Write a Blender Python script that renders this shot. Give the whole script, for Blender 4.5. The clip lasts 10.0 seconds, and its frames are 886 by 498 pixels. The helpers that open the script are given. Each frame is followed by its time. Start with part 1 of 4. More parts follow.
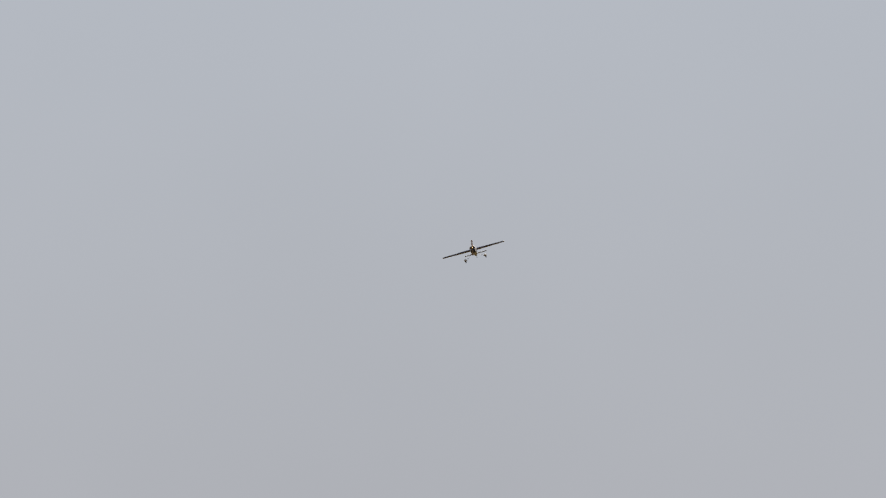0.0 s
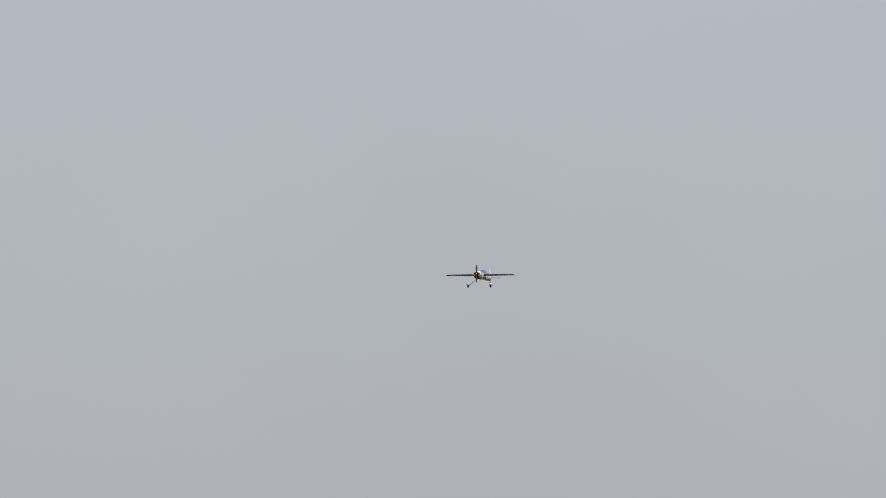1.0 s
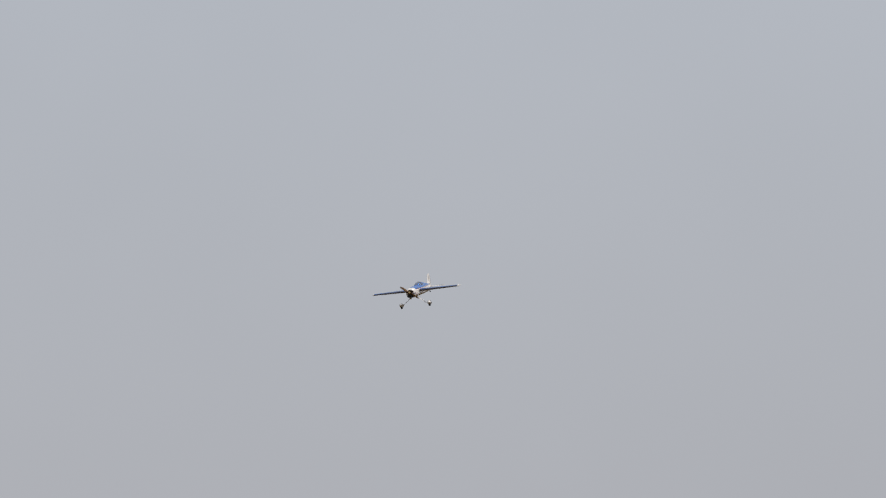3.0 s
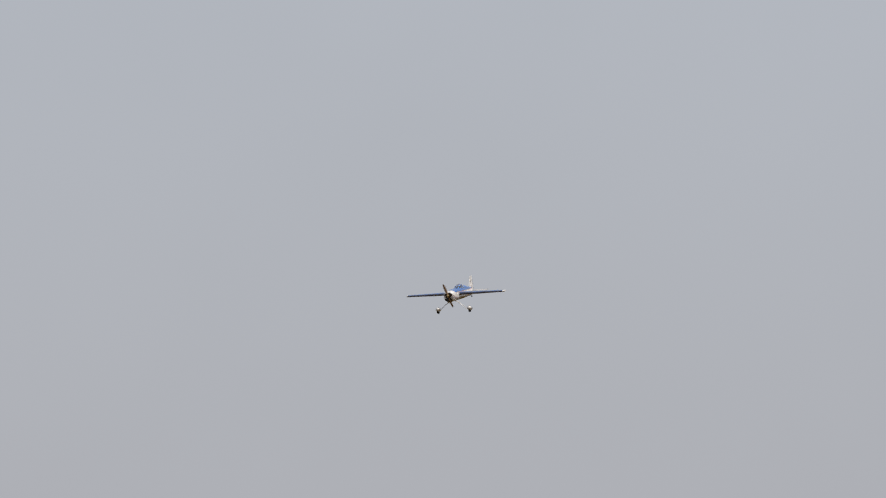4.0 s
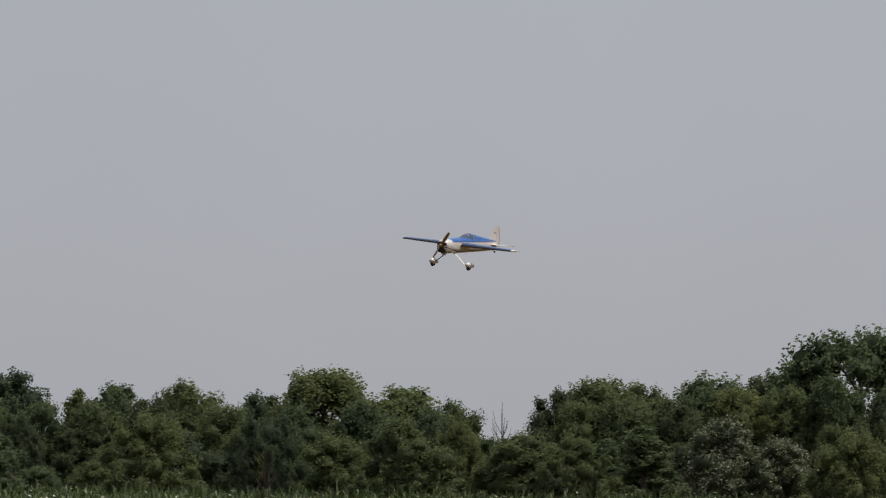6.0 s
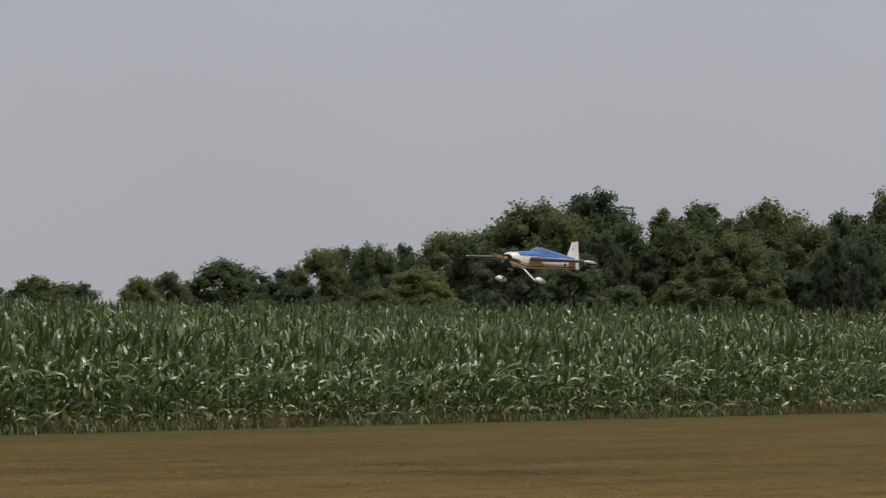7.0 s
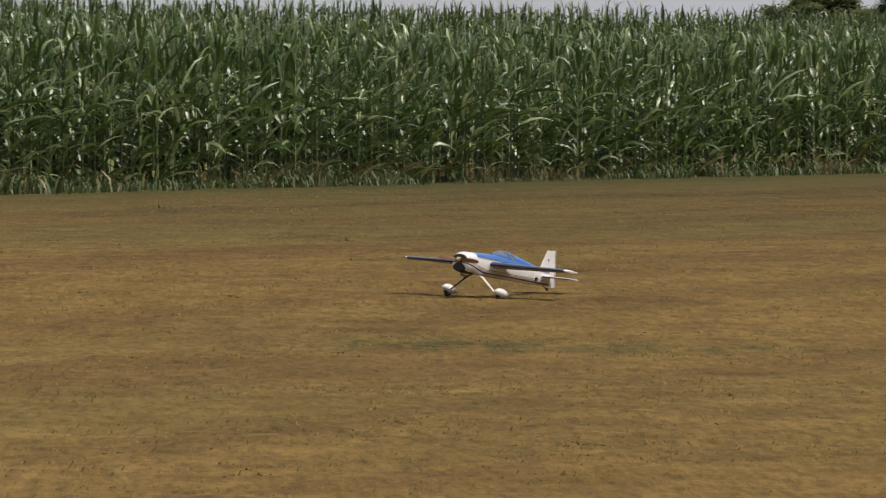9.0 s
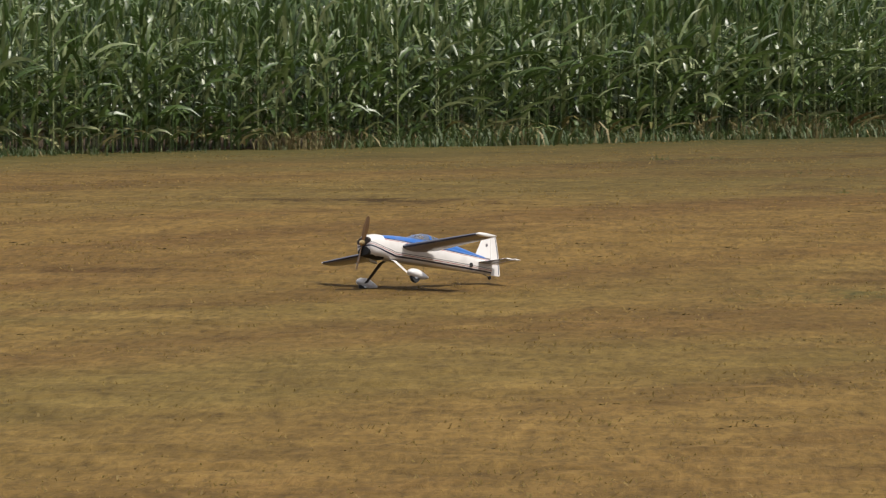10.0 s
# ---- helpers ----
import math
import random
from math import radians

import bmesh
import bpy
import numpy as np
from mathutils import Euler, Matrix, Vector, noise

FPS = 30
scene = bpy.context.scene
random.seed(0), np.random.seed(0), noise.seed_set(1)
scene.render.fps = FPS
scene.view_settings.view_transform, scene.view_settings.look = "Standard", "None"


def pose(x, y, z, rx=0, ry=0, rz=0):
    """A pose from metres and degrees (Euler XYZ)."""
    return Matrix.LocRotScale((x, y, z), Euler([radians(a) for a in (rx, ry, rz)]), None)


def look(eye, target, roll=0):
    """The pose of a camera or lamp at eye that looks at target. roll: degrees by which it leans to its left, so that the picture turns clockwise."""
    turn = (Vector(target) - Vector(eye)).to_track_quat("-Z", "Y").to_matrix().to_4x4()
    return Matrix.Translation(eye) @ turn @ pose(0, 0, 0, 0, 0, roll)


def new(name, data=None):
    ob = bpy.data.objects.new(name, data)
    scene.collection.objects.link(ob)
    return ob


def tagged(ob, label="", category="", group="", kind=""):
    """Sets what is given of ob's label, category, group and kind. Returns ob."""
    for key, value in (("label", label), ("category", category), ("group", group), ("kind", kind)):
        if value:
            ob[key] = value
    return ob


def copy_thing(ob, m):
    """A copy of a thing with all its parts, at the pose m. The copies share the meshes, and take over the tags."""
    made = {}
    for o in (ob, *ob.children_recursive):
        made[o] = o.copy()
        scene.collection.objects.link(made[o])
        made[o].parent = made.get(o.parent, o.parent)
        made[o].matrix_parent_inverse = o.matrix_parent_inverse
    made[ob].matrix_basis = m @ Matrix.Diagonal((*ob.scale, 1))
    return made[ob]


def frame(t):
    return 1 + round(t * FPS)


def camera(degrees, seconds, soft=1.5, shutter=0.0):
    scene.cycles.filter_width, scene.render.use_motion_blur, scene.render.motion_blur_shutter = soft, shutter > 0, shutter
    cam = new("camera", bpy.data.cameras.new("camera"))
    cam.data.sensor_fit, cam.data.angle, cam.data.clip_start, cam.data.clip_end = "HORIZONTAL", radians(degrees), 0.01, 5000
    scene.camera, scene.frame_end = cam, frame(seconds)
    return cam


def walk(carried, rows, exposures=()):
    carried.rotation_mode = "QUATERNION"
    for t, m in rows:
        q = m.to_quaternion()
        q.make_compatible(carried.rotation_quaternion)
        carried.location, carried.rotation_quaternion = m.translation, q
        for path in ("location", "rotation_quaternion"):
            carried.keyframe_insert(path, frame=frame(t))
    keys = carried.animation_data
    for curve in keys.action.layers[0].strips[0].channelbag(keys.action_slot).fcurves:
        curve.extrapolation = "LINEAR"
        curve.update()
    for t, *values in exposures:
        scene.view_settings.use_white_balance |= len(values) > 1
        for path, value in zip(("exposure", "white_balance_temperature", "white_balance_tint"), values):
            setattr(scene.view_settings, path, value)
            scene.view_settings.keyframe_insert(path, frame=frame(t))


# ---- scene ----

EYE = (0.0, 0.0, 1.65)
LENS = 7.8


def aim(tilt, turn, lean=0.0):
    """Camera pose: tilt above level and turn to the right of the y axis, degrees."""
    return pose(*EYE, 90 + tilt, 0, -turn) @ pose(0, 0, 0, 0, 0, lean)


cam = camera(LENS, 10.0, soft=1.2, shutter=0.06)
walk(cam, [(t, aim(tilt, turn)) for t, tilt, turn in (
    (0, 5.476, 26.140),
    (0.5, 5.591, 25.215),
    (1, 5.552, 24.712),
    (1.5, 5.159, 24.310),
    (2, 5.154, 23.157),
    (2.5, 5.171, 22.541),
    (4, 4.630, 19.283),
    (4.5, 3.936, 17.861),
    (5, 2.865, 16.636),
    (5.5, 2.765, 14.374),
    (6, 2.661, 12.580),
    (6.2, 2.511, 11.534),
    (7.3, 0.633, 6.138),
    (7.5, 0.478, 5.291),
    (8, -0.060, 2.242),
    (8.5, -0.568, 0.000),
    (9, -1.315, -3.024),
    (9.4, -1.540, -4.609),
    (9.5, -1.619, -4.977),
    (9.7, -1.689, -5.804),
    (10, -1.744, -7.409),
)], exposures=((0, 0.12), (2.5, 0.1), (4, 0.1), (4.5, 0.02), (6, 0.0), (7.5, 0.04), (8, 0.04), (9, 0.28), (10, 0.47)))

# ---- light ----
SUN_TO = Vector((0.56, -0.10, 1.0)).normalized()
sun_data = bpy.data.lights.new("sun", "SUN")
sun_data.energy, sun_data.angle, sun_data.color = 3.6, radians(0.8), (1.0, 0.95, 0.87)
sun = new("sun", sun_data)
sun.matrix_world = look((0, 0, 80), Vector((0, 0, 80)) - SUN_TO)

world = bpy.data.worlds.new("hazy_sky")
scene.world = world
world.use_nodes = True
wt = world.node_tree
wt.nodes.clear()
sky = wt.nodes.new("ShaderNodeTexSky")
sky.sky_type, sky.sun_disc = "NISHITA", False
sky.sun_elevation = math.asin(SUN_TO.z)
sky.sun_rotation = math.atan2(SUN_TO.x, SUN_TO.y)
sky.dust_density = 4.0
bg_sky = wt.nodes.new("ShaderNodeBackground")
bg_sky.inputs["Strength"].default_value = 0.05
wt.links.new(sky.outputs[0], bg_sky.inputs["Color"])
# thin even haze, slightly mottled and bluer towards the zenith
co = wt.nodes.new("ShaderNodeTexCoord")
sep = wt.nodes.new("ShaderNodeSeparateXYZ")
wt.links.new(co.outputs["Generated"], sep.inputs[0])
ramp = wt.nodes.new("ShaderNodeValToRGB")
ramp.color_ramp.elements[0].position, ramp.color_ramp.elements[0].color = 0.0, (0.424, 0.428, 0.460, 1)
ramp.color_ramp.elements[1].position, ramp.color_ramp.elements[1].color = 0.16, (0.462, 0.492, 0.545, 1)
wt.links.new(sep.outputs["Z"], ramp.inputs[0])
cloud = wt.nodes.new("ShaderNodeTexNoise")
cloud.inputs["Scale"].default_value, cloud.inputs["Detail"].default_value = 14.0, 3.0
wt.links.new(co.outputs["Generated"], cloud.inputs["Vector"])
mott = wt.nodes.new("ShaderNodeMapRange")
mott.inputs[3].default_value, mott.inputs[4].default_value = 0.95, 1.05
wt.links.new(cloud.outputs["Fac"], mott.inputs[0])
bg_haze = wt.nodes.new("ShaderNodeBackground")
wt.links.new(ramp.outputs[0], bg_haze.inputs["Color"])
wt.links.new(mott.outputs[0], bg_haze.inputs["Strength"])
mixw = wt.nodes.new("ShaderNodeMixShader")
mixw.inputs[0].default_value = 0.88
wt.links.new(bg_sky.outputs[0], mixw.inputs[1])
wt.links.new(bg_haze.outputs[0], mixw.inputs[2])
wout = wt.nodes.new("ShaderNodeOutputWorld")
wt.links.new(mixw.outputs[0], wout.inputs[0])
scene.view_settings.exposure = 0.0


# ---- materials ----
class Mat:
    """A small builder round one node material."""

    def __init__(self, name, rough=0.6, metal=0.0):
        self.m = bpy.data.materials.new(name)
        self.m.use_nodes = True
        self.t = self.m.node_tree
        self.b = self.t.nodes["Principled BSDF"]
        self.b.inputs["Roughness"].default_value = rough
        self.b.inputs["Metallic"].default_value = metal

    def node(self, kind, **sockets):
        n = self.t.nodes.new(kind)
        for k, v in sockets.items():
            n.inputs[k.replace("_", " ")].default_value = v
        return n

    def link(self, a, b):
        self.t.links.new(a, b)

    def coords(self, scale=(1, 1, 1), turn=0.0, space="Object"):
        v = self.node("ShaderNodeTexCoord").outputs[space]
        for key, value in (("Rotation", (0, 0, turn)), ("Scale", scale)):
            mp = self.node("ShaderNodeMapping")
            mp.inputs[key].default_value = value
            self.link(v, mp.inputs["Vector"])
            v = mp.outputs["Vector"]
        return v

    def noise(self, vec, scale, detail=4.0, rough=0.6):
        n = self.node("ShaderNodeTexNoise", Scale=scale, Detail=detail, Roughness=rough)
        self.link(vec, n.inputs["Vector"])
        return n.outputs["Fac"]

    def ramp(self, fac, stops, constant=False):
        r = self.node("ShaderNodeValToRGB")
        el = r.color_ramp.elements
        while len(el) < len(stops):
            el.new(0.5)
        for e, (p, c) in zip(el, stops):
            e.position, e.color = p, (*c, 1)
        if constant:
            r.color_ramp.interpolation = "CONSTANT"
        self.link(fac, r.inputs[0])
        return r.outputs[0]

    def mix(self, fac, a, b, how="MIX"):
        n = self.t.nodes.new("ShaderNodeMix")
        n.data_type, n.blend_type = "RGBA", how
        for sock, v in ((n.inputs[0], fac), (n.inputs[6], a), (n.inputs[7], b)):
            if isinstance(v, (int, float)):
                sock.default_value = v
            elif isinstance(v, tuple):
                sock.default_value = (*v, 1)
            else:
                self.link(v, sock)
        return n.outputs[2]

    def maths(self, how, a, b=0.0):
        n = self.t.nodes.new("ShaderNodeMath")
        n.operation = how
        for sock, v in zip(n.inputs, (a, b)):
            if isinstance(v, (int, float)):
                sock.default_value = v
            else:
                self.link(v, sock)
        return n.outputs[0]

    def color(self, c):
        if isinstance(c, tuple):
            self.b.inputs["Base Color"].default_value = (*c, 1)
        else:
            self.link(c, self.b.inputs["Base Color"])

    def bump(self, fac, strength, dist):
        n = self.node("ShaderNodeBump", Strength=strength, Distance=dist)
        self.link(fac, n.inputs["Height"])
        self.link(n.outputs[0], self.b.inputs["Normal"])


EDGE_TURN = radians(24.9)                      # bearing of the crop's edge
ALONG = Vector((math.sin(EDGE_TURN), math.cos(EDGE_TURN)))
ACROSS = Vector((-ALONG.y, ALONG.x))           # points into the crop
EDGE = 56.0                                    # from the camera to the edge's line


SCORCHED, GREENER, BLEACHED = (0.56, 0.50, 0.48), (0.60, 0.73, 0.69), (1.30, 1.30, 1.40)
MARKS = (
    ((-1.40, 44.93), (2.03, 1.10), GREENER),
    ((-5.45, 73.29), (0.63, 1.82), SCORCHED),
    ((-8.97, 66.01), (1.07, 1.74), SCORCHED),
    ((-2.93, 43.76), (0.36, 0.45), BLEACHED),
    ((-6.05, 46.03), (0.26, 0.46), SCORCHED),
    ((-2.17, 58.70), (1.17, 1.05), SCORCHED),
    ((6.07, 70.88), (0.98, 1.71), SCORCHED),
    ((12.96, 105.69), (1.67, 2.55), SCORCHED),
    ((13.16, 96.28), (2.61, 3.19), SCORCHED),
    ((4.33, 77.88), (0.82, 1.37), SCORCHED),
    ((-2.52, 45.71), (1.13, 1.28), GREENER),
    ((-9.02, 48.69), (0.77, 0.69), SCORCHED),
    ((-9.99, 66.86), (1.37, 1.54), SCORCHED),
    ((-7.58, 41.65), (0.79, 0.70), BLEACHED),
)


def ground_material():
    k = Mat("dry_mown_grass", rough=0.95)
    k.b.inputs["Specular IOR Level"].default_value = 0.1
    turn = -(math.pi / 2 - EDGE_TURN)
    look_turn = radians(-5.0)
    fine = k.noise(k.coords((1, 0.16, 1), look_turn), 15.0, 6.0, 0.75)
    metre = k.noise(k.coords((0.9, 0.55, 1), turn), 1.0, 7.0, 0.78)
    streak = k.noise(k.coords((0.06, 0.40, 1), turn), 1.0, 5.0, 0.62)
    patch = k.noise(k.coords((0.05, 0.12, 1), turn), 1.0, 4.0, 0.6)
    straw = k.ramp(metre, [(0.32, (0.106, 0.063, 0.016)), (0.5, (0.143, 0.086, 0.023)), (0.68, (0.186, 0.114, 0.033))])
    green = k.ramp(metre, [(0.3, (0.060, 0.052, 0.012)), (0.7, (0.130, 0.107, 0.029))])
    brown = k.ramp(metre, [(0.3, (0.049, 0.027, 0.007)), (0.7, (0.125, 0.064, 0.018))])
    c = k.mix(k.ramp(patch, [(0.42, (0, 0, 0)), (0.62, (0.45, 0.45, 0.45))]), straw, green)
    c = k.mix(k.ramp(streak, [(0.46, (0, 0, 0)), (0.62, (0.66, 0.66, 0.66))]), c, brown)
    blotch = k.noise(k.coords((3.0, 0.60, 1), look_turn), 1.0, 6.0, 0.76)
    c = k.mix(1.0, c, k.ramp(blotch, [(0.30, (0.76, 0.75, 0.74)), (0.50, (1.0, 1.0, 1.0)), (0.70, (1.20, 1.20, 1.24))]), "MULTIPLY")
    c = k.mix(k.ramp(fine, [(0.30, (0.55, 0.55, 0.55)), (0.52, (0, 0, 0))]), c, (0.041, 0.026, 0.007))
    c = k.mix(k.ramp(fine, [(0.60, (0, 0, 0)), (0.80, (0.5, 0.5, 0.5))]), c, (0.227, 0.143, 0.048))
    c = k.mix(1.0, c, k.ramp(fine, [(0.32, (0.80, 0.79, 0.78)), (0.50, (1.0, 1.0, 1.0)), (0.68, (1.20, 1.20, 1.22))]), "MULTIPLY")
    # mower marks and one band that stayed green: centre, half lengths, tint
    rag = k.noise(k.coords((3.4, 0.8, 1)), 1.0, 6.0, 0.8)
    for (cx, cy), (hx, hy), tint in MARKS:
        mp = k.node("ShaderNodeMapping")
        mp.vector_type = "TEXTURE"
        mp.inputs["Location"].default_value, mp.inputs["Scale"].default_value = (cx, cy, 0), (hx, hy, 1000)
        k.link(k.coords(), mp.inputs["Vector"])
        ln = k.t.nodes.new("ShaderNodeVectorMath")
        ln.operation = "LENGTH"
        k.link(mp.outputs["Vector"], ln.inputs[0])
        d = k.maths("ADD", ln.outputs["Value"], k.maths("MULTIPLY", k.maths("SUBTRACT", rag, 0.5), 5.0))
        c = k.mix(k.ramp(d, [(0.30, (0.85, 0.85, 0.85)), (1.0, (0, 0, 0))]), c, k.mix(1.0, c, tint, "MULTIPLY"))
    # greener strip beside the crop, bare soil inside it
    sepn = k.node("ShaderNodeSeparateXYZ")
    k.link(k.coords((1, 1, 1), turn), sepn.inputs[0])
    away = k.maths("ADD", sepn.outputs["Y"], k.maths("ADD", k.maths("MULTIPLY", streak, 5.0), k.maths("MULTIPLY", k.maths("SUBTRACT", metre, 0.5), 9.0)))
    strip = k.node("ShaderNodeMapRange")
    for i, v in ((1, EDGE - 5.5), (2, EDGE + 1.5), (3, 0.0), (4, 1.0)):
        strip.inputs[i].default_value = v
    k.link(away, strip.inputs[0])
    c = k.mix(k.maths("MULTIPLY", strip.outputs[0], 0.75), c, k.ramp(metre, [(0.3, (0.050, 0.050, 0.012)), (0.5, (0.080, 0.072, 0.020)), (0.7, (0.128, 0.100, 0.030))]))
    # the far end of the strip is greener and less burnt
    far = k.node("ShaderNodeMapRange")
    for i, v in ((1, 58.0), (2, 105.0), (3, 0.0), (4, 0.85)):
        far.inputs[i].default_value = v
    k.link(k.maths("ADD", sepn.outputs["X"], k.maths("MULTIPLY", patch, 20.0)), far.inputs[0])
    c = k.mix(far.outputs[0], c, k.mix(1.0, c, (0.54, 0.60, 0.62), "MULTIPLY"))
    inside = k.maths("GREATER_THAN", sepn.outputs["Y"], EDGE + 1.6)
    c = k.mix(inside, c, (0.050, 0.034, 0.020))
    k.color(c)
    k.bump(k.maths("ADD", fine, metre), 0.6, 0.05)
    return k.m


def leaf_material(name, stops, rough, transl, dry=0.0, size=3.0, gloss=0.5, vary=False):
    k = Mat(name, rough=rough)
    k.b.inputs["Specular IOR Level"].default_value = gloss
    g = k.node("ShaderNodeNewGeometry")
    tone = g.outputs["Random Per Island"]
    if vary:                           # inner lobe masses keep to darker tones, crown shade in the colour
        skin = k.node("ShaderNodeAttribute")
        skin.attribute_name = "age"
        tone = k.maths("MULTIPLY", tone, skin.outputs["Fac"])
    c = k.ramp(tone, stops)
    n = k.noise(k.coords(), size, 3.0)
    c = k.mix(k.ramp(n, [(0.35, (0.45, 0.45, 0.45) if dry else (0.22, 0.22, 0.22)), (0.65, (0, 0, 0))]), c, tuple(x * 0.5 for x in stops[0][1]))
    if dry:
        # lower leaves yellow and wither with age
        at = k.node("ShaderNodeAttribute")
        at.attribute_name = "age"
        f = k.maths("MULTIPLY", at.outputs["Fac"], k.maths("GREATER_THAN", g.outputs["Random Per Island"], 0.55))
        c = k.mix(f, c, k.ramp(g.outputs["Random Per Island"], [(0.58, (0.15, 0.065, 0.030)), (0.72, (0.24, 0.155, 0.062)), (0.85, (0.36, 0.30, 0.14)), (1.0, (0.20, 0.20, 0.06))]))
    if vary:
        ob = k.node("ShaderNodeObjectInfo")
        c = k.mix(1.0, c, k.ramp(ob.outputs["Random"], [(0.0, (0.90, 0.92, 0.96)), (0.4, (1.0, 1.0, 0.98)), (0.75, (1.10, 1.02, 0.92)), (1.0, (1.20, 1.16, 1.02))]), "MULTIPLY")
    k.color(c)
    tr = k.node("ShaderNodeBsdfTranslucent")
    k.link(c, tr.inputs["Color"])
    mx = k.node("ShaderNodeMixShader")
    mx.inputs[0].default_value = transl
    k.link(k.b.outputs[0], mx.inputs[1])
    k.link(tr.outputs[0], mx.inputs[2])
    k.link(mx.outputs[0], k.t.nodes["Material Output"].inputs["Surface"])
    return k.m


def paint(name, c, rough=0.28, coat=0.4, dirt=0.25):
    k = Mat(name, rough=rough)
    k.b.inputs["Coat Weight"].default_value = coat
    n = k.noise(k.coords(), 7.0, 5.0)
    k.color(k.mix(k.ramp(n, [(0.45, (0, 0, 0)), (0.75, (dirt, dirt, dirt))]), c, tuple(x * 0.72 for x in c)))
    return k.m


BLUE, WHITE, NAVY, RED = (0.006, 0.098, 0.360), (0.68, 0.645, 0.62), (0.018, 0.020, 0.050), (0.33, 0.03, 0.03)


def livery():
    """White body, blue upper deck, red and navy pinstripes along the sides."""
    k = Mat("airplane_livery", rough=0.28)
    k.b.inputs["Coat Weight"].default_value = 0.4
    sp = k.node("ShaderNodeSeparateXYZ")
    k.link(k.coords(), sp.inputs[0])
    x, z = sp.outputs["X"], sp.outputs["Z"]
    # upper colour line falls from the cowl to the tail
    up = k.maths("ADD", k.maths("SUBTRACT", z, k.maths("MULTIPLY", x, 0.022)), 0.453)
    nose = k.maths("LESS_THAN", x, 0.175)
    top = k.ramp(up, [(0.0, WHITE), (0.478, RED), (0.483, WHITE), (0.488, NAVY), (0.494, BLUE)], True)
    low = k.maths("ADD", k.maths("ADD", z, k.maths("MULTIPLY", k.maths("MAXIMUM", k.maths("SUBTRACT", x, 0.06), 0.0), -0.22)), 0.5)
    band = k.ramp(low, [(0.0, WHITE), (0.411, NAVY), (0.424, WHITE), (0.430, RED), (0.437, WHITE), (0.442, NAVY), (0.449, WHITE)], True)
    is_top = k.maths("MULTIPLY", k.maths("GREATER_THAN", up, 0.478), nose)
    c = k.mix(is_top, band, top)
    n = k.noise(k.coords(), 9.0, 5.0)
    k.color(k.mix(k.ramp(n, [(0.5, (0, 0, 0)), (0.8, (0.3, 0.3, 0.3))]), c, (0.30, 0.26, 0.22)))
    return k.m


GRASS = ground_material()
# palest maize stops paint sun glints onto some of the leaves
CORN = leaf_material("corn_leaf", [(0.0, (0.042, 0.076, 0.016)), (0.45, (0.080, 0.130, 0.029)), (0.72, (0.136, 0.188, 0.053)), (1.0, (0.38, 0.42, 0.21))], 0.40, 0.24, dry=1.0, gloss=0.62)
# tree leaf stops are greyed and lifted: distance haze mixed into their colour
LEAF = leaf_material("broad_leaf", [(0.0, (0.083, 0.109, 0.057)), (0.6, (0.127, 0.162, 0.077)), (1.0, (0.192, 0.229, 0.109))], 0.7, 0.6, size=0.9, gloss=0.2, vary=True)
LEAF_DARK = leaf_material("dark_leaf", [(0.0, (0.067, 0.089, 0.050)), (0.6, (0.098, 0.127, 0.071)), (1.0, (0.153, 0.183, 0.095))], 0.7, 0.6, size=0.9, gloss=0.2, vary=True)
LEAF_SILVER = leaf_material("silvery_leaf", [(0.0, (0.060, 0.078, 0.044)), (0.72, (0.090, 0.110, 0.060)), (0.86, (0.30, 0.32, 0.25)), (1.0, (0.42, 0.44, 0.36))], 0.6, 0.4, size=0.9, gloss=0.3, vary=True)
LEAF_LIGHT = leaf_material("light_leaf", [(0.0, (0.100, 0.123, 0.053)), (0.6, (0.155, 0.184, 0.077)), (1.0, (0.224, 0.253, 0.109))], 0.7, 0.6, size=0.9, gloss=0.2, vary=True)
WEED = leaf_material("weed_leaf", [(0.0, (0.038, 0.066, 0.016)), (0.75, (0.082, 0.116, 0.033)), (0.90, (0.16, 0.15, 0.055)), (1.0, (0.28, 0.21, 0.09))], 0.6, 0.25)
CLUMP = leaf_material("withered_clump", [(0.0, (0.030, 0.021, 0.009)), (0.6, (0.060, 0.042, 0.016)), (1.0, (0.12, 0.085, 0.030))], 0.9, 0.15, gloss=0.1)
DRY = leaf_material("withered_grass", [(0.0, (0.085, 0.070, 0.028)), (0.5, (0.150, 0.120, 0.052)), (1.0, (0.27, 0.225, 0.115))], 0.8, 0.25, gloss=0.2)
STRAW = leaf_material("straw_blade", [(0.0, (0.17, 0.112, 0.042)), (0.3, (0.23, 0.155, 0.058)), (0.7, (0.23, 0.168, 0.060)), (1.0, (0.34, 0.245, 0.108))], 0.9, 0.5, gloss=0.1)


def bark_material():
    k = Mat("bark", rough=0.9)
    n = k.noise(k.coords((1, 1, 0.25)), 6.0, 6.0)
    k.color(k.ramp(n, [(0.3, (0.045, 0.035, 0.026)), (0.7, (0.13, 0.105, 0.08))]))
    k.bump(n, 0.6, 0.05)
    return k.m


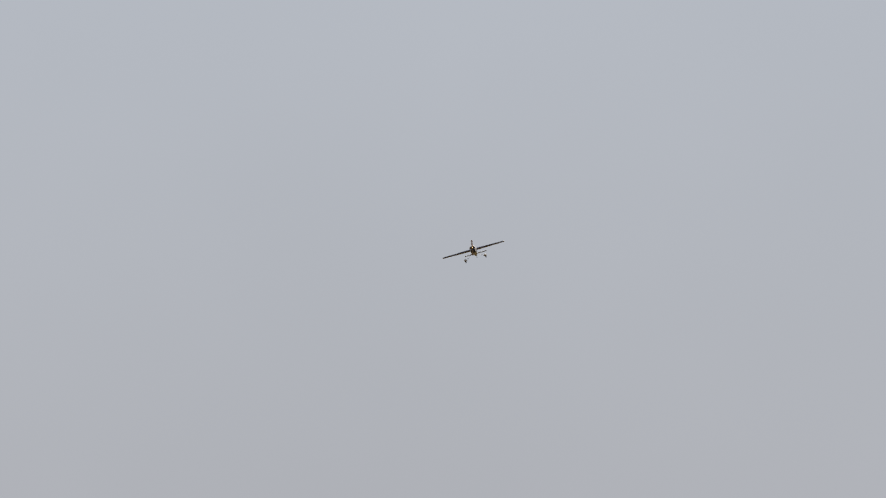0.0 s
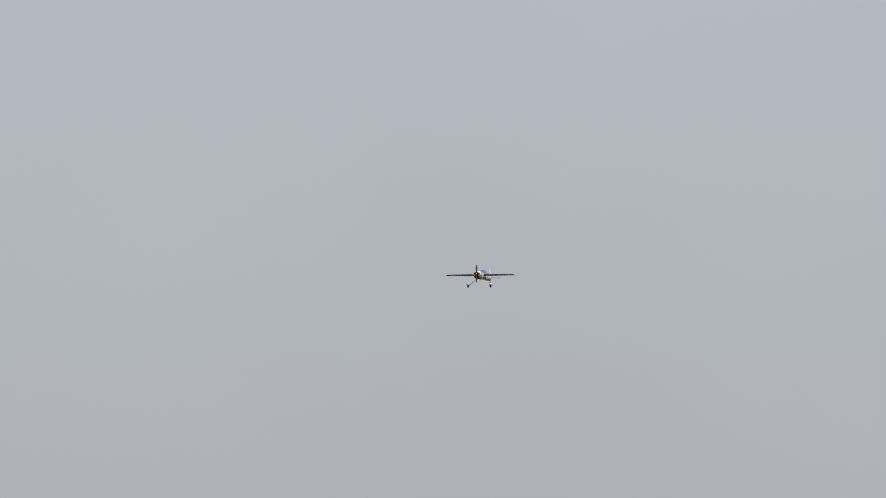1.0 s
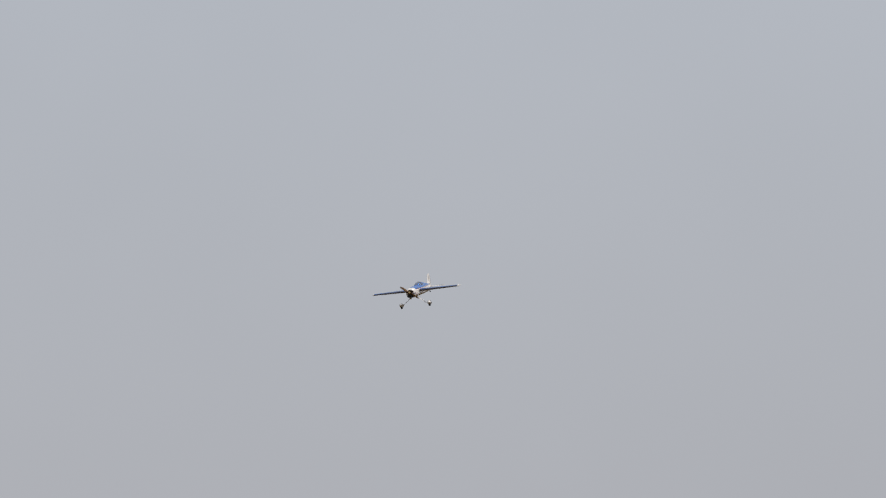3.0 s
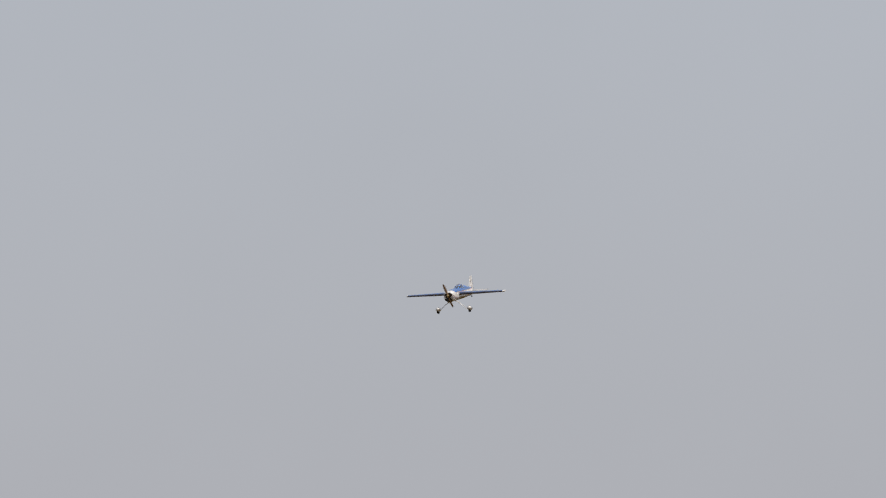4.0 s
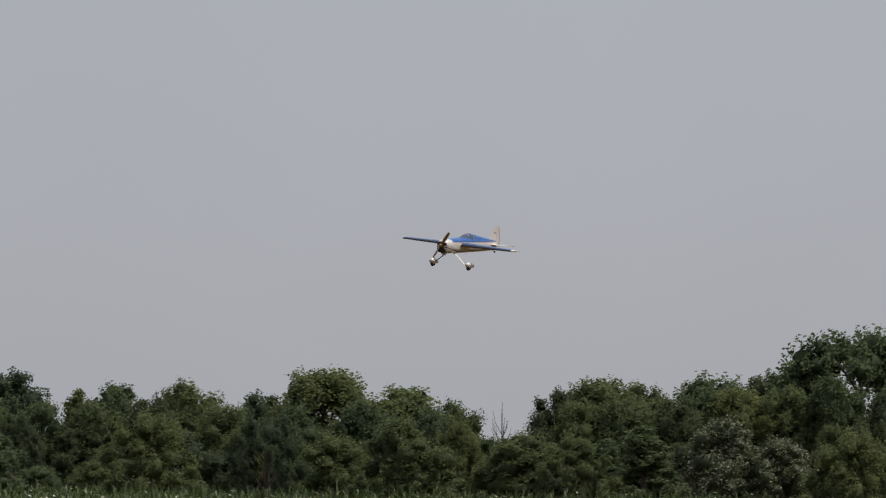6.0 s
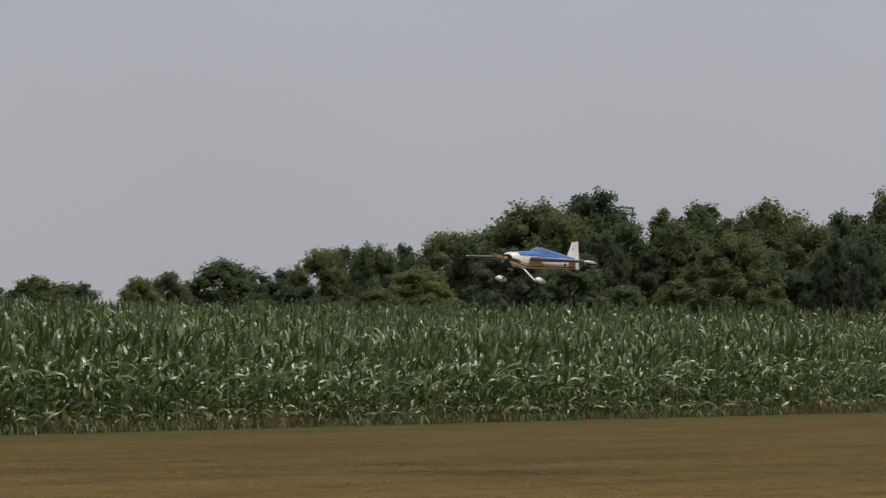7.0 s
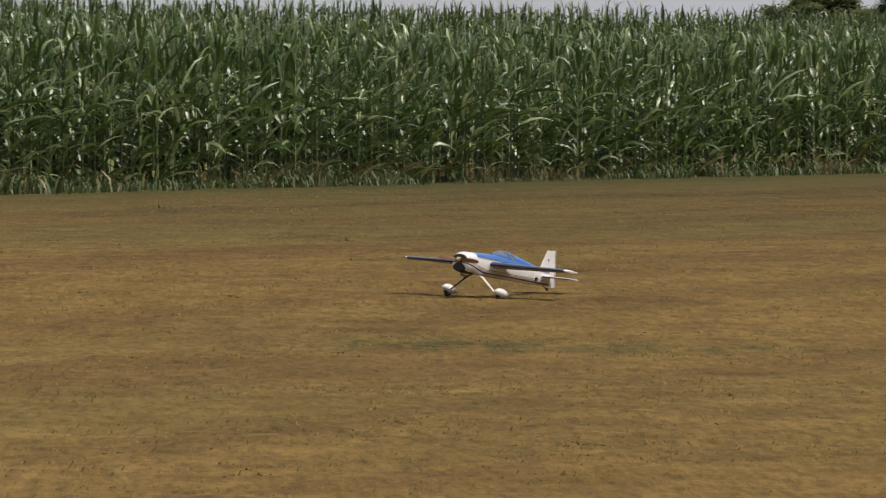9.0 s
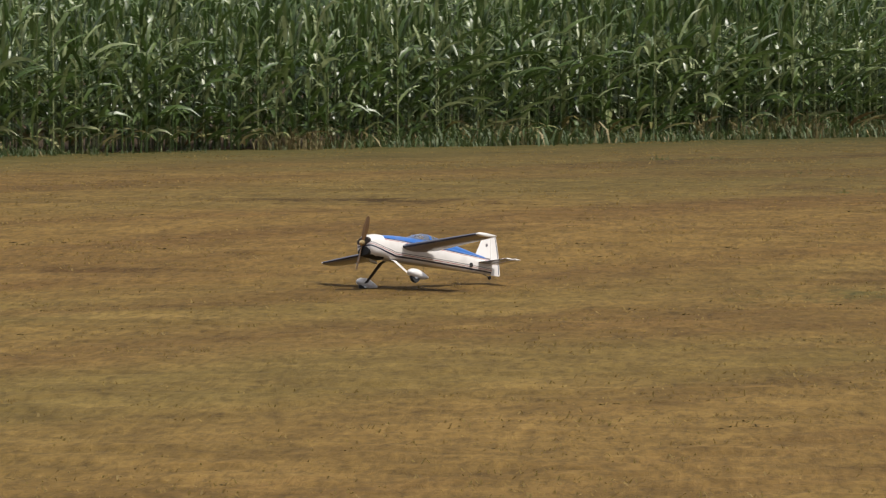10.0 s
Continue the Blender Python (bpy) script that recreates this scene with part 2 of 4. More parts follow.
BARK = bark_material()
LIVERY = livery()
P_BLUE = paint("blue_film", BLUE)
P_WHITE = paint("white_film", WHITE)
# underside film is darkened: the wing's own shade is in this colour
P_UNDER_SHADE = paint("shaded_underside_film", (0.24, 0.215, 0.21), rough=0.5)
P_NAVY = paint("navy_film", NAVY)
BLACK = paint("matt_black", (0.012, 0.012, 0.013), rough=0.7, coat=0.0)
RUBBER = paint("black_rubber", (0.02, 0.02, 0.02), rough=0.85, coat=0.0)
ENGINE = paint("oily_engine", (0.030, 0.021, 0.017), rough=0.5, coat=0.0)
CARBON = paint("dark_carbon", (0.03, 0.028, 0.028), rough=0.4)
ALLOY = paint("worn_alloy", (0.55, 0.54, 0.52), rough=0.35, coat=0.0)
ALLOY.node_tree.nodes["Principled BSDF"].inputs["Metallic"].default_value = 0.9
LEG = paint("shaded_gear_leg", (0.045, 0.042, 0.042), rough=0.45, coat=0.1)
BRASS = paint("brass", (0.55, 0.40, 0.20), rough=0.35, coat=0.0)
BRASS.node_tree.nodes["Principled BSDF"].inputs["Metallic"].default_value = 0.7


def wood_material():
    k = Mat("varnished_beech", rough=0.35)
    n = k.noise(k.coords((30, 30, 3)), 3.0, 4.0)
    k.color(k.ramp(n, [(0.3, (0.15, 0.075, 0.028)), (0.7, (0.27, 0.15, 0.06))]))
    return k.m


WOOD = wood_material()


def glass_material():
    k = Mat("tinted_canopy", rough=0.05)
    k.b.inputs["Transmission Weight"].default_value = 0.9
    k.color((0.80, 0.80, 0.80))
    k.b.inputs["IOR"].default_value = 1.45
    return k.m


GLASS = glass_material()


# ---- building helpers ----
def part(name, bm, material, parent=None, label="", smooth=True, kind=""):
    """Links a bmesh as one mesh object."""
    me = bpy.data.meshes.new(name)
    bmesh.ops.recalc_face_normals(bm, faces=bm.faces)
    bm.to_mesh(me)
    bm.free()
    for m in (material if isinstance(material, (list, tuple)) else [material]):
        me.materials.append(m)
    if smooth:
        me.polygons.foreach_set("use_smooth", [True] * len(me.polygons))
        me.set_sharp_from_angle(angle=radians(38))
    ob = new(name, me)
    ob.parent = parent
    return tagged(ob, label, kind=kind)


def soup(name, verts, faces, material, parent=None, ages=None):
    """One mesh object from arrays of vertices and of equal-sized faces."""
    me = bpy.data.meshes.new(name)
    verts = np.asarray(verts, dtype=np.float32)
    faces = np.asarray(faces, dtype=np.int32)
    k = faces.shape[1]
    me.vertices.add(len(verts))
    me.vertices.foreach_set("co", verts.ravel())
    me.loops.add(faces.size)
    me.loops.foreach_set("vertex_index", faces.ravel())
    me.polygons.add(len(faces))
    me.polygons.foreach_set("loop_start", np.arange(0, faces.size, k, dtype=np.int32))
    if ages is not None:
        a = me.attributes.new("age", "FLOAT", "POINT")
        a.data.foreach_set("value", np.asarray(ages, dtype=np.float32))
    me.update(calc_edges=True)
    me.materials.append(material)
    ob = new(name, me)
    ob.parent = parent
    return ob


def loft(bm, rings, cap=True):
    """Skins rings of points, each a list of equal length."""
    vs = [[bm.verts.new(p) for p in r] for r in rings]
    n = len(rings[0])
    for a, b in zip(vs, vs[1:]):
        for i in range(n):
            bm.faces.new((a[i], a[(i + 1) % n], b[(i + 1) % n], b[i]))
    if cap:
        bm.faces.new(vs[0][::-1])
        bm.faces.new(vs[-1])
    return vs


def tube(bm, points, radii, n=8):
    """A round rod along points."""
    pts = [Vector(p) for p in points]
    rings = []
    for i, p in enumerate(pts):
        d = (pts[min(i + 1, len(pts) - 1)] - pts[max(i - 1, 0)]).normalized()
        s = d.orthogonal().normalized()
        u = d.cross(s)
        rings.append([p + (s * math.cos(a) + u * math.sin(a)) * radii[i] for a in (2 * math.pi * j / n for j in range(n))])
    loft(bm, rings)


# ---- ground ----
def smoothstep(a, b, v):
    f = np.clip((np.asarray(v, dtype=float) - a) / (b - a), 0, 1)
    return f * f * (3 - 2 * f)


def ground_z(x, y):
    """Height of the land: a level strip that swells a little, then the rise of the field."""
    x, y = np.asarray(x, dtype=float), np.asarray(y, dtype=float)
    n = x * ACROSS.x + y * ACROSS.y - EDGE
    a = x * ALONG.x + y * ALONG.y
    brow = 56 - 41 * smoothstep(300, 400, a)               # the rise steepens towards the woods
    rise = (RISE + 0.0022 * np.clip(a - 90, -60, 400) + 0.30 * (1 - smoothstep(180, 255, a))) * smoothstep(0, 1, (n - 2) / (brow - 2))
    swell = 0.09 * np.tanh((np.hypot(x, y) - 51) * 0.020 / 0.09)
    return np.where(swell > 0, swell * 1.15, swell * 0.9) + rise


RISE = 1.80


def build_ground():
    g = np.linspace(-1, 1, 181)
    axis = np.sinh(g * 5.2) / np.sinh(5.2)
    xs, ys = axis * 4000, axis * 4000 + 90
    gx, gy = np.meshgrid(xs, ys, indexing="ij")
    v = np.stack([gx, gy, ground_z(gx, gy)], -1).reshape(-1, 3)
    i, j = np.meshgrid(np.arange(180), np.arange(180), indexing="ij")
    q = (i * 181 + j).ravel()
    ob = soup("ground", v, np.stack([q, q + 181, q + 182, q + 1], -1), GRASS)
    ob.data.polygons.foreach_set("use_smooth", [True] * len(ob.data.polygons))
    tagged(ob, "mown airfield grass, dry and tan with darker streaks", "ground", kind="structure")


build_ground()


# ---- maize field ----
rng = np.random.default_rng(7)


def leaf_strip(base, turn, length, width, rise, droop, segs, fold, bend=1.25, bank=0.0):
    """One arching leaf blade, a thin strip with a keel; returns its vertices and quads."""
    t = np.linspace(0, 1, segs + 1)
    ang = rise - (rise + droop) * t ** bend
    step = length / segs
    r = np.concatenate([[0], np.cumsum(np.cos(ang[:-1]) * step)])
    z = np.concatenate([[0], np.cumsum(np.sin(ang[:-1]) * step)])
    w = width * np.minimum(1.0, 0.45 + 2.4 * t) * (1 - t ** 2.2) + 0.004
    tw = bank + rng.normal(0, 0.45) * t
    d = np.array([math.cos(turn), math.sin(turn)])
    s = np.array([-d[1], d[0]])
    mid = np.stack([base[0] + d[0] * r, base[1] + d[1] * r, base[2] + z], -1)
    off = np.stack([s[0] * w * np.cos(tw), s[1] * w * np.cos(tw), w * np.sin(tw)], -1)
    lift = np.zeros_like(mid)
    lift[:, 2] = w * fold
    if fold:
        v = np.stack([mid - off + lift, mid, mid + off + lift], 1).reshape(-1, 3)
        f = [(3 * i + j, 3 * i + j + 1, 3 * i + j + 4, 3 * i + j + 3) for i in range(segs) for j in (0, 1)]
    else:
        v = np.stack([mid - off, mid + off], 1).reshape(-1, 3)
        f = [(2 * i, 2 * i + 1, 2 * i + 3, 2 * i + 2) for i in range(segs)]
    return v, np.array(f)


def corn_plant(height, full, count=13, broad=1.0):
    """A maize plant: steep upper leaves with bent tips, wide arching lower ones, withered ones at the foot."""
    vs, fs, ages, n = [], [], [], 0

    def add(blade, age=0.0):
        nonlocal n
        v, q = blade
        vs.append(v), fs.append(q + n), ages.append(np.full(len(v), age))
        n += len(v)

    plane = rng.uniform(0, 2 * math.pi)
    for i in range(count):
        f = i / (count - 1)
        up = f if full else 0.50 + 0.5 * f
        h = height * (0.06 + 0.76 * up)
        turn = plane + math.pi * (i % 2) + rng.normal(0, 0.4)
        width = rng.uniform(0.026, 0.044) * (broad if full else 1.1)
        if up < 0.62:          # arches outwards
            rise = radians(50 + 14 * up + rng.normal(0, 11))
            droop = radians(np.clip(30 + rng.normal(0, 26), -10, 85))
            length, bend = rng.uniform(0.62, 1.05) * (0.72 + 0.42 * up), 0.9
        else:                  # stands up, with a bent tip
            rise = radians(np.clip(60 + 22 * (up - 0.62) / 0.38 + rng.normal(0, 10), 38, 88))
            droop = radians(rng.choice((-45, 0, 35, 60, 75)) + rng.normal(0, 12))
            length, bend = rng.uniform(0.50, 0.95) * (1.10 - 0.36 * up), rng.uniform(1.3, 2.6)
        age = max(0.0, 1 - up / 0.17) if full else 0.0
        if full and i < 3:
            h, length = rng.uniform(0.06, 0.6), rng.uniform(0.35, 0.8)
            age = 0.9 * max(0.0, 1 - h / 0.38)
        add(leaf_strip((0, 0, h), turn, length, width, rise, droop, 4 if full else 3, 0.3 if full else 0.0, bend, rng.normal(0, 0.5)), age)
    # rolled top leaves standing upright
    for i in range(2):
        add(leaf_strip((0, 0, height * 0.80), rng.uniform(0, 6.28), 0.42 * rng.uniform(0.7, 1.15), 0.018, radians(84), radians(-66), 2, 0.0))
    # stalk
    lo = 0.0 if full else height * 0.6
    ring = []
    for z, r in ((lo, 0.016), (lo + (height * 0.86 - lo) * 0.5, 0.013), (height * 0.86, 0.006)):
        ring.append(np.array([(r * math.cos(a), r * math.sin(a), z) for a in (0, 2.1, 4.2)]))
    quads = np.array([(3 * i + j, 3 * i + (j + 1) % 3, 3 * i + 3 + (j + 1) % 3, 3 * i + 3 + j) for i in range(2) for j in range(3)])
    add((np.concatenate(ring), quads), 0.15)
    return np.concatenate(vs), np.concatenate(fs), np.concatenate(ages)


def scatter(name, kinds, places, material, label, category):
    """Joins turned and scaled copies of the kinds, one for each place (x, y, z, turn, scale)."""
    which = rng.integers(0, len(kinds), len(places))
    V, Q, A, n = [], [], [], 0
    for k, (v, f, a) in enumerate(kinds):
        p = places[which == k]
        if not len(p):
            continue
        c, s = np.cos(p[:, 3:4]), np.sin(p[:, 3:4])
        x = (v[None, :, 0] * c - v[None, :, 1] * s) * p[:, 4:5] + p[:, 0:1]
        y = (v[None, :, 0] * s + v[None, :, 1] * c) * p[:, 4:5] + p[:, 1:2]
        z = v[None, :, 2] * p[:, 4:5] + p[:, 2:3]
        V.append(np.stack([x, y, z], -1).reshape(-1, 3))
        Q.append((f[None] + (np.arange(len(p)) * len(v))[:, None, None] + n).reshape(-1, 4))
        A.append(np.tile(a, len(p)))
        n += len(p) * len(v)
    ob = soup(name, np.concatenate(V), np.concatenate(Q), material, ages=np.concatenate(A))
    return tagged(ob, label, category, kind="stuff")


def in_view(x, y, lo=-13.0, hi=17.0):
    b = np.degrees(np.arctan2(x, y))
    return (b > lo) & (b < hi)


def crop_places(rows, gap, end, jitter=0.45, start=40):
    out = []
    for n in rows:
        a = np.arange(start, end, gap)
        a = a + rng.uniform(-jitter, jitter, len(a)) * gap
        m = n + rng.normal(0, 0.06, len(a)) + EDGE
        x, y = a * ALONG.x + m * ACROSS.x, a * ALONG.y + m * ACROSS.y
        k = in_view(x, y)
        x, y = x[k], y[k]
        sc = rng.normal(1.0, 0.06, len(x)) * (1 + 0.05 * np.sin(a[k] * 0.21) + 0.04 * np.sin(a[k] * 0.057 + 1))
        out.append(np.stack([x, y, ground_z(x, y), rng.uniform(0, 6.28, len(x)), sc], -1))
    return np.concatenate(out)


CORN_HEIGHT = 2.64
full_kinds = [corn_plant(CORN_HEIGHT * f, True) for f in (0.94, 0.97, 1.0, 1.0, 1.03, 1.06)]
strong_kinds = [corn_plant(CORN_HEIGHT * f, True, 11, 1.45) for f in (0.95, 0.98, 1.0, 1.02, 1.05)]      # better soil further on
top_kinds = [corn_plant(CORN_HEIGHT * f, False, 7) for f in (0.94, 0.98, 1.0, 1.02, 1.05)]
scatter("corn_rows", full_kinds, crop_places(np.arange(0.8, 4.0, 0.76), 0.18, 132), CORN,
        "tall green maize plants with arching glossy leaves at the field's edge", "maize")
scatter("corn_rows", strong_kinds, np.concatenate([crop_places(np.arange(0.8, 3.2, 0.76), 0.28, 250, start=132), crop_places(np.arange(0.8, 3.2, 1.2), 0.42, 420, start=250)]), CORN,
        "tall broad-leaved green maize plants at the field's far edge", "maize")
scatter("corn_field", top_kinds, np.concatenate([crop_places(np.arange(3.9, 16, 1.05), 0.36, 240), crop_places(np.arange(3.2, 16, 1.5), 0.55, 425, start=240),
                                                     crop_places(np.arange(16.5, 60, 2.1), 0.66, 340), crop_places(np.arange(16.5, 60, 2.8), 0.95, 425, start=340)]), CORN,
        "dense green maize standing behind the front rows on rising land", "maize")


def lattice(x, y, size, seed):
    """Smooth random heights, about -1 to 1, on a lattice of that size in metres."""
    table = np.random.default_rng(seed).uniform(-1, 1, (256, 256))
    u, v = x / size, y / size
    i, j = np.floor(u).astype(int), np.floor(v).astype(int)
    f, g = u - i, v - j
    f, g = f * f * (3 - 2 * f), g * g * (3 - 2 * g)
    i, j, i2, j2 = i % 256, j % 256, (i + 1) % 256, (j + 1) % 256
    return (table[i, j] * (1 - f) + table[i2, j] * f) * (1 - g) + (table[i, j2] * (1 - f) + table[i2, j2] * f) * g


def weed_kind():
    vs, fs, n = [], [], 0
    for _ in range(9):
        v, q = leaf_strip((rng.normal(0, 0.12), rng.normal(0, 0.12), 0), rng.uniform(0, 6.28), rng.uniform(0.08, 0.42), rng.uniform(0.006, 0.022), radians(rng.uniform(50, 85)), radians(rng.uniform(-50, 50)), 2, 0.0)
        vs.append(v), fs.append(q + n)
        n += len(v)
    return np.concatenate(vs), np.concatenate(fs), np.zeros(n)


def weed_places():
    a = rng.uniform(60, 330, 13000)
    m = EDGE + rng.normal(0.45, 0.42, len(a))
    x, y = a * ALONG.x + m * ACROSS.x, a * ALONG.y + m * ACROSS.y
    k = in_view(x, y) & (rng.uniform(-0.7, 0.7, len(a)) < lattice(a, m, 2.6, 12) + 0.5 * lattice(a, m, 0.8, 13))
    x, y, a = x[k], y[k], a[k]
    sc = np.clip(rng.normal(0.66, 0.28, len(x)), 0.2, 1.4) * (0.8 + 0.5 * np.sin(a * 0.33) * np.sin(a * 0.11 + 2))
    return np.stack([x, y, ground_z(x, y), rng.uniform(0, 6.28, len(x)), np.clip(sc, 0.2, 2)], -1)


scatter("weeds", [weed_kind() for _ in range(5)], weed_places(), WEED, "green and withered weeds along the foot of the maize", "weeds")


def dry_grass_kind():
    vs, fs, n = [], [], 0
    for _ in range(9):
        v, q = leaf_strip((rng.normal(0, 0.07), rng.normal(0, 0.07), 0), rng.uniform(0, 6.28), rng.uniform(0.2, 0.55), rng.uniform(0.004, 0.010), radians(rng.uniform(60, 88)), radians(rng.uniform(-60, 40)), 2, 0.0)
        vs.append(v), fs.append(q + n)
        n += len(v)
    return np.concatenate(vs), np.concatenate(fs), np.zeros(n)


def dry_grass_places():
    a = rng.uniform(66, 260, 5000)
    m = EDGE + rng.normal(0.35, 0.30, len(a))
    x, y = a * ALONG.x + m * ACROSS.x, a * ALONG.y + m * ACROSS.y
    k = in_view(x, y) & (rng.uniform(0.0, 1.0, len(a)) < lattice(a, m * 0.3, 1.6, 21) - 0.15 + 0.35 * smoothstep(130, 160, a))
    x, y = x[k], y[k]
    return np.stack([x, y, ground_z(x, y), rng.uniform(0, 6.28, len(x)), rng.uniform(0.4, 1.15, len(x))], -1)


scatter("dry_grass", [dry_grass_kind() for _ in range(4)], dry_grass_places(), DRY, "tall withered straw-coloured grass at the foot of the maize", "grass")


def tuft_kind():
    vs, fs, n = [], [], 0
    for _ in range(4):
        v, q = leaf_strip((rng.normal(0, 0.05), rng.normal(0, 0.05), -0.006), rng.uniform(0, 6.28), rng.uniform(0.016, 0.038), rng.uniform(0.002, 0.006), radians(rng.uniform(10, 55)), radians(rng.uniform(-40, 10)), 1, 0.0)
        vs.append(v), fs.append(q + n)
        n += len(v)
    return np.concatenate(vs), np.concatenate(fs), np.zeros(n)


def build_turf():
    """The uneven mown sward before the crop, a few centimetres high."""
    b = np.radians(np.linspace(-15.5, 11.5, 240))
    d = 19.0 + np.cumsum(np.linspace(0.13, 0.25, 500))
    bb, dd = np.meshgrid(b, d, indexing="ij")
    x, y = dd * np.sin(bb), dd * np.cos(bb)
    h = 0.010 * lattice(x, y, 0.55, 3) + 0.011 * lattice(x, y, 0.24, 4) + 0.010 * lattice(x, y, 0.12, 5) + 0.012 * lattice(x, y, 1.7, 6)
    edge = np.minimum(1, (EDGE + 0.8 - x * ACROSS.x - y * ACROSS.y) / 2)
    z = ground_z(x, y) + np.where(edge > 0, 0.004 + 0.7 * h, -0.2)
    v = np.stack([x, y, z], -1).reshape(-1, 3)
    i, j = np.meshgrid(np.arange(239), np.arange(499), indexing="ij")
    keep = (edge[:-1, :-1] > 0).ravel()
    q = (i * 500 + j).ravel()[keep]
    ob = soup("grass", v, np.stack([q, q + 500, q + 501, q + 1], -1), GRASS)
    tagged(ob, "short dry mown sward with low clumps, tan and brown", "grass", kind="stuff")


build_turf()


def tuft_places(count):
    b = np.radians(rng.uniform(-12, 10, count))
    d = np.sqrt(rng.uniform(20 ** 2, 112 ** 2, count))
    x, y = d * np.sin(b), d * np.cos(b)
    thick = 0.5 + 0.5 * lattice(x, y, 2.3, 8) + 0.5 * lattice(x, y, 0.6, 9)
    k = (x * ACROSS.x + y * ACROSS.y < EDGE + 0.2) & (rng.uniform(0, 1, count) < thick)
    x, y = x[k], y[k]
    return np.stack([x, y, ground_z(x, y), rng.uniform(0, 6.28, len(x)), rng.uniform(0.4, 1.1, len(x)) ** 1.5], -1)


scatter("grass_tufts", [tuft_kind() for _ in range(5)], tuft_places(110000), STRAW, "short dry mown grass blades on the airfield", "grass")


# small leafy weeds that the mower left
spots = np.array([(-4.8, 70.3, 0.42), (-8.8, 91.9, 0.5), (-6.1, 81.6, 0.3), (-4.4, 70.8, 0.25), (-8.1, 92.3, 0.35)])
spots = np.repeat(spots, 4, axis=0)
spots[:, :2] += rng.normal(0, 0.08, (len(spots), 2))
spots = np.stack([spots[:, 0], spots[:, 1], ground_z(spots[:, 0], spots[:, 1]), rng.uniform(0, 6.28, len(spots)), spots[:, 2] * 0.55], -1)
scatter("low_weeds", [weed_kind() for _ in range(4)], spots, WEED, "small dark green weeds standing in the dry mown grass", "weeds")


def clump_kind():
    vs, fs, n = [], [], 0
    for _ in range(7):
        v, q = leaf_strip((rng.normal(0, 0.016), rng.normal(0, 0.016), -0.002), rng.uniform(0, 6.28), rng.uniform(0.010, 0.022), rng.uniform(0.002, 0.005), radians(rng.uniform(10, 60)), radians(rng.uniform(-30, 60)), 2, 0.0)
        vs.append(v), fs.append(q + n)
        n += len(v)
    return np.concatenate(vs), np.concatenate(fs), np.zeros(n)


clumps = tuft_places(16000)          # in loose rows, as the mower left them
across = clumps[:, 0] * ACROSS.x + clumps[:, 1] * ACROSS.y
clumps = clumps[lattice(across * 1.7, across * 0 + clumps[:, 0] * 0.12, 1.0, 15) > 0.18]
scatter("grass_clumps", [clump_kind() for _ in range(5)], clumps, CLUMP, "small dark withered clumps in the mown grass", "grass")


# ---- trees ----
TREE_WIDTH = {"round": 7.4, "broad": 9.6, "tall": 4.8, "bush": 8.2, "silver": 7.4}


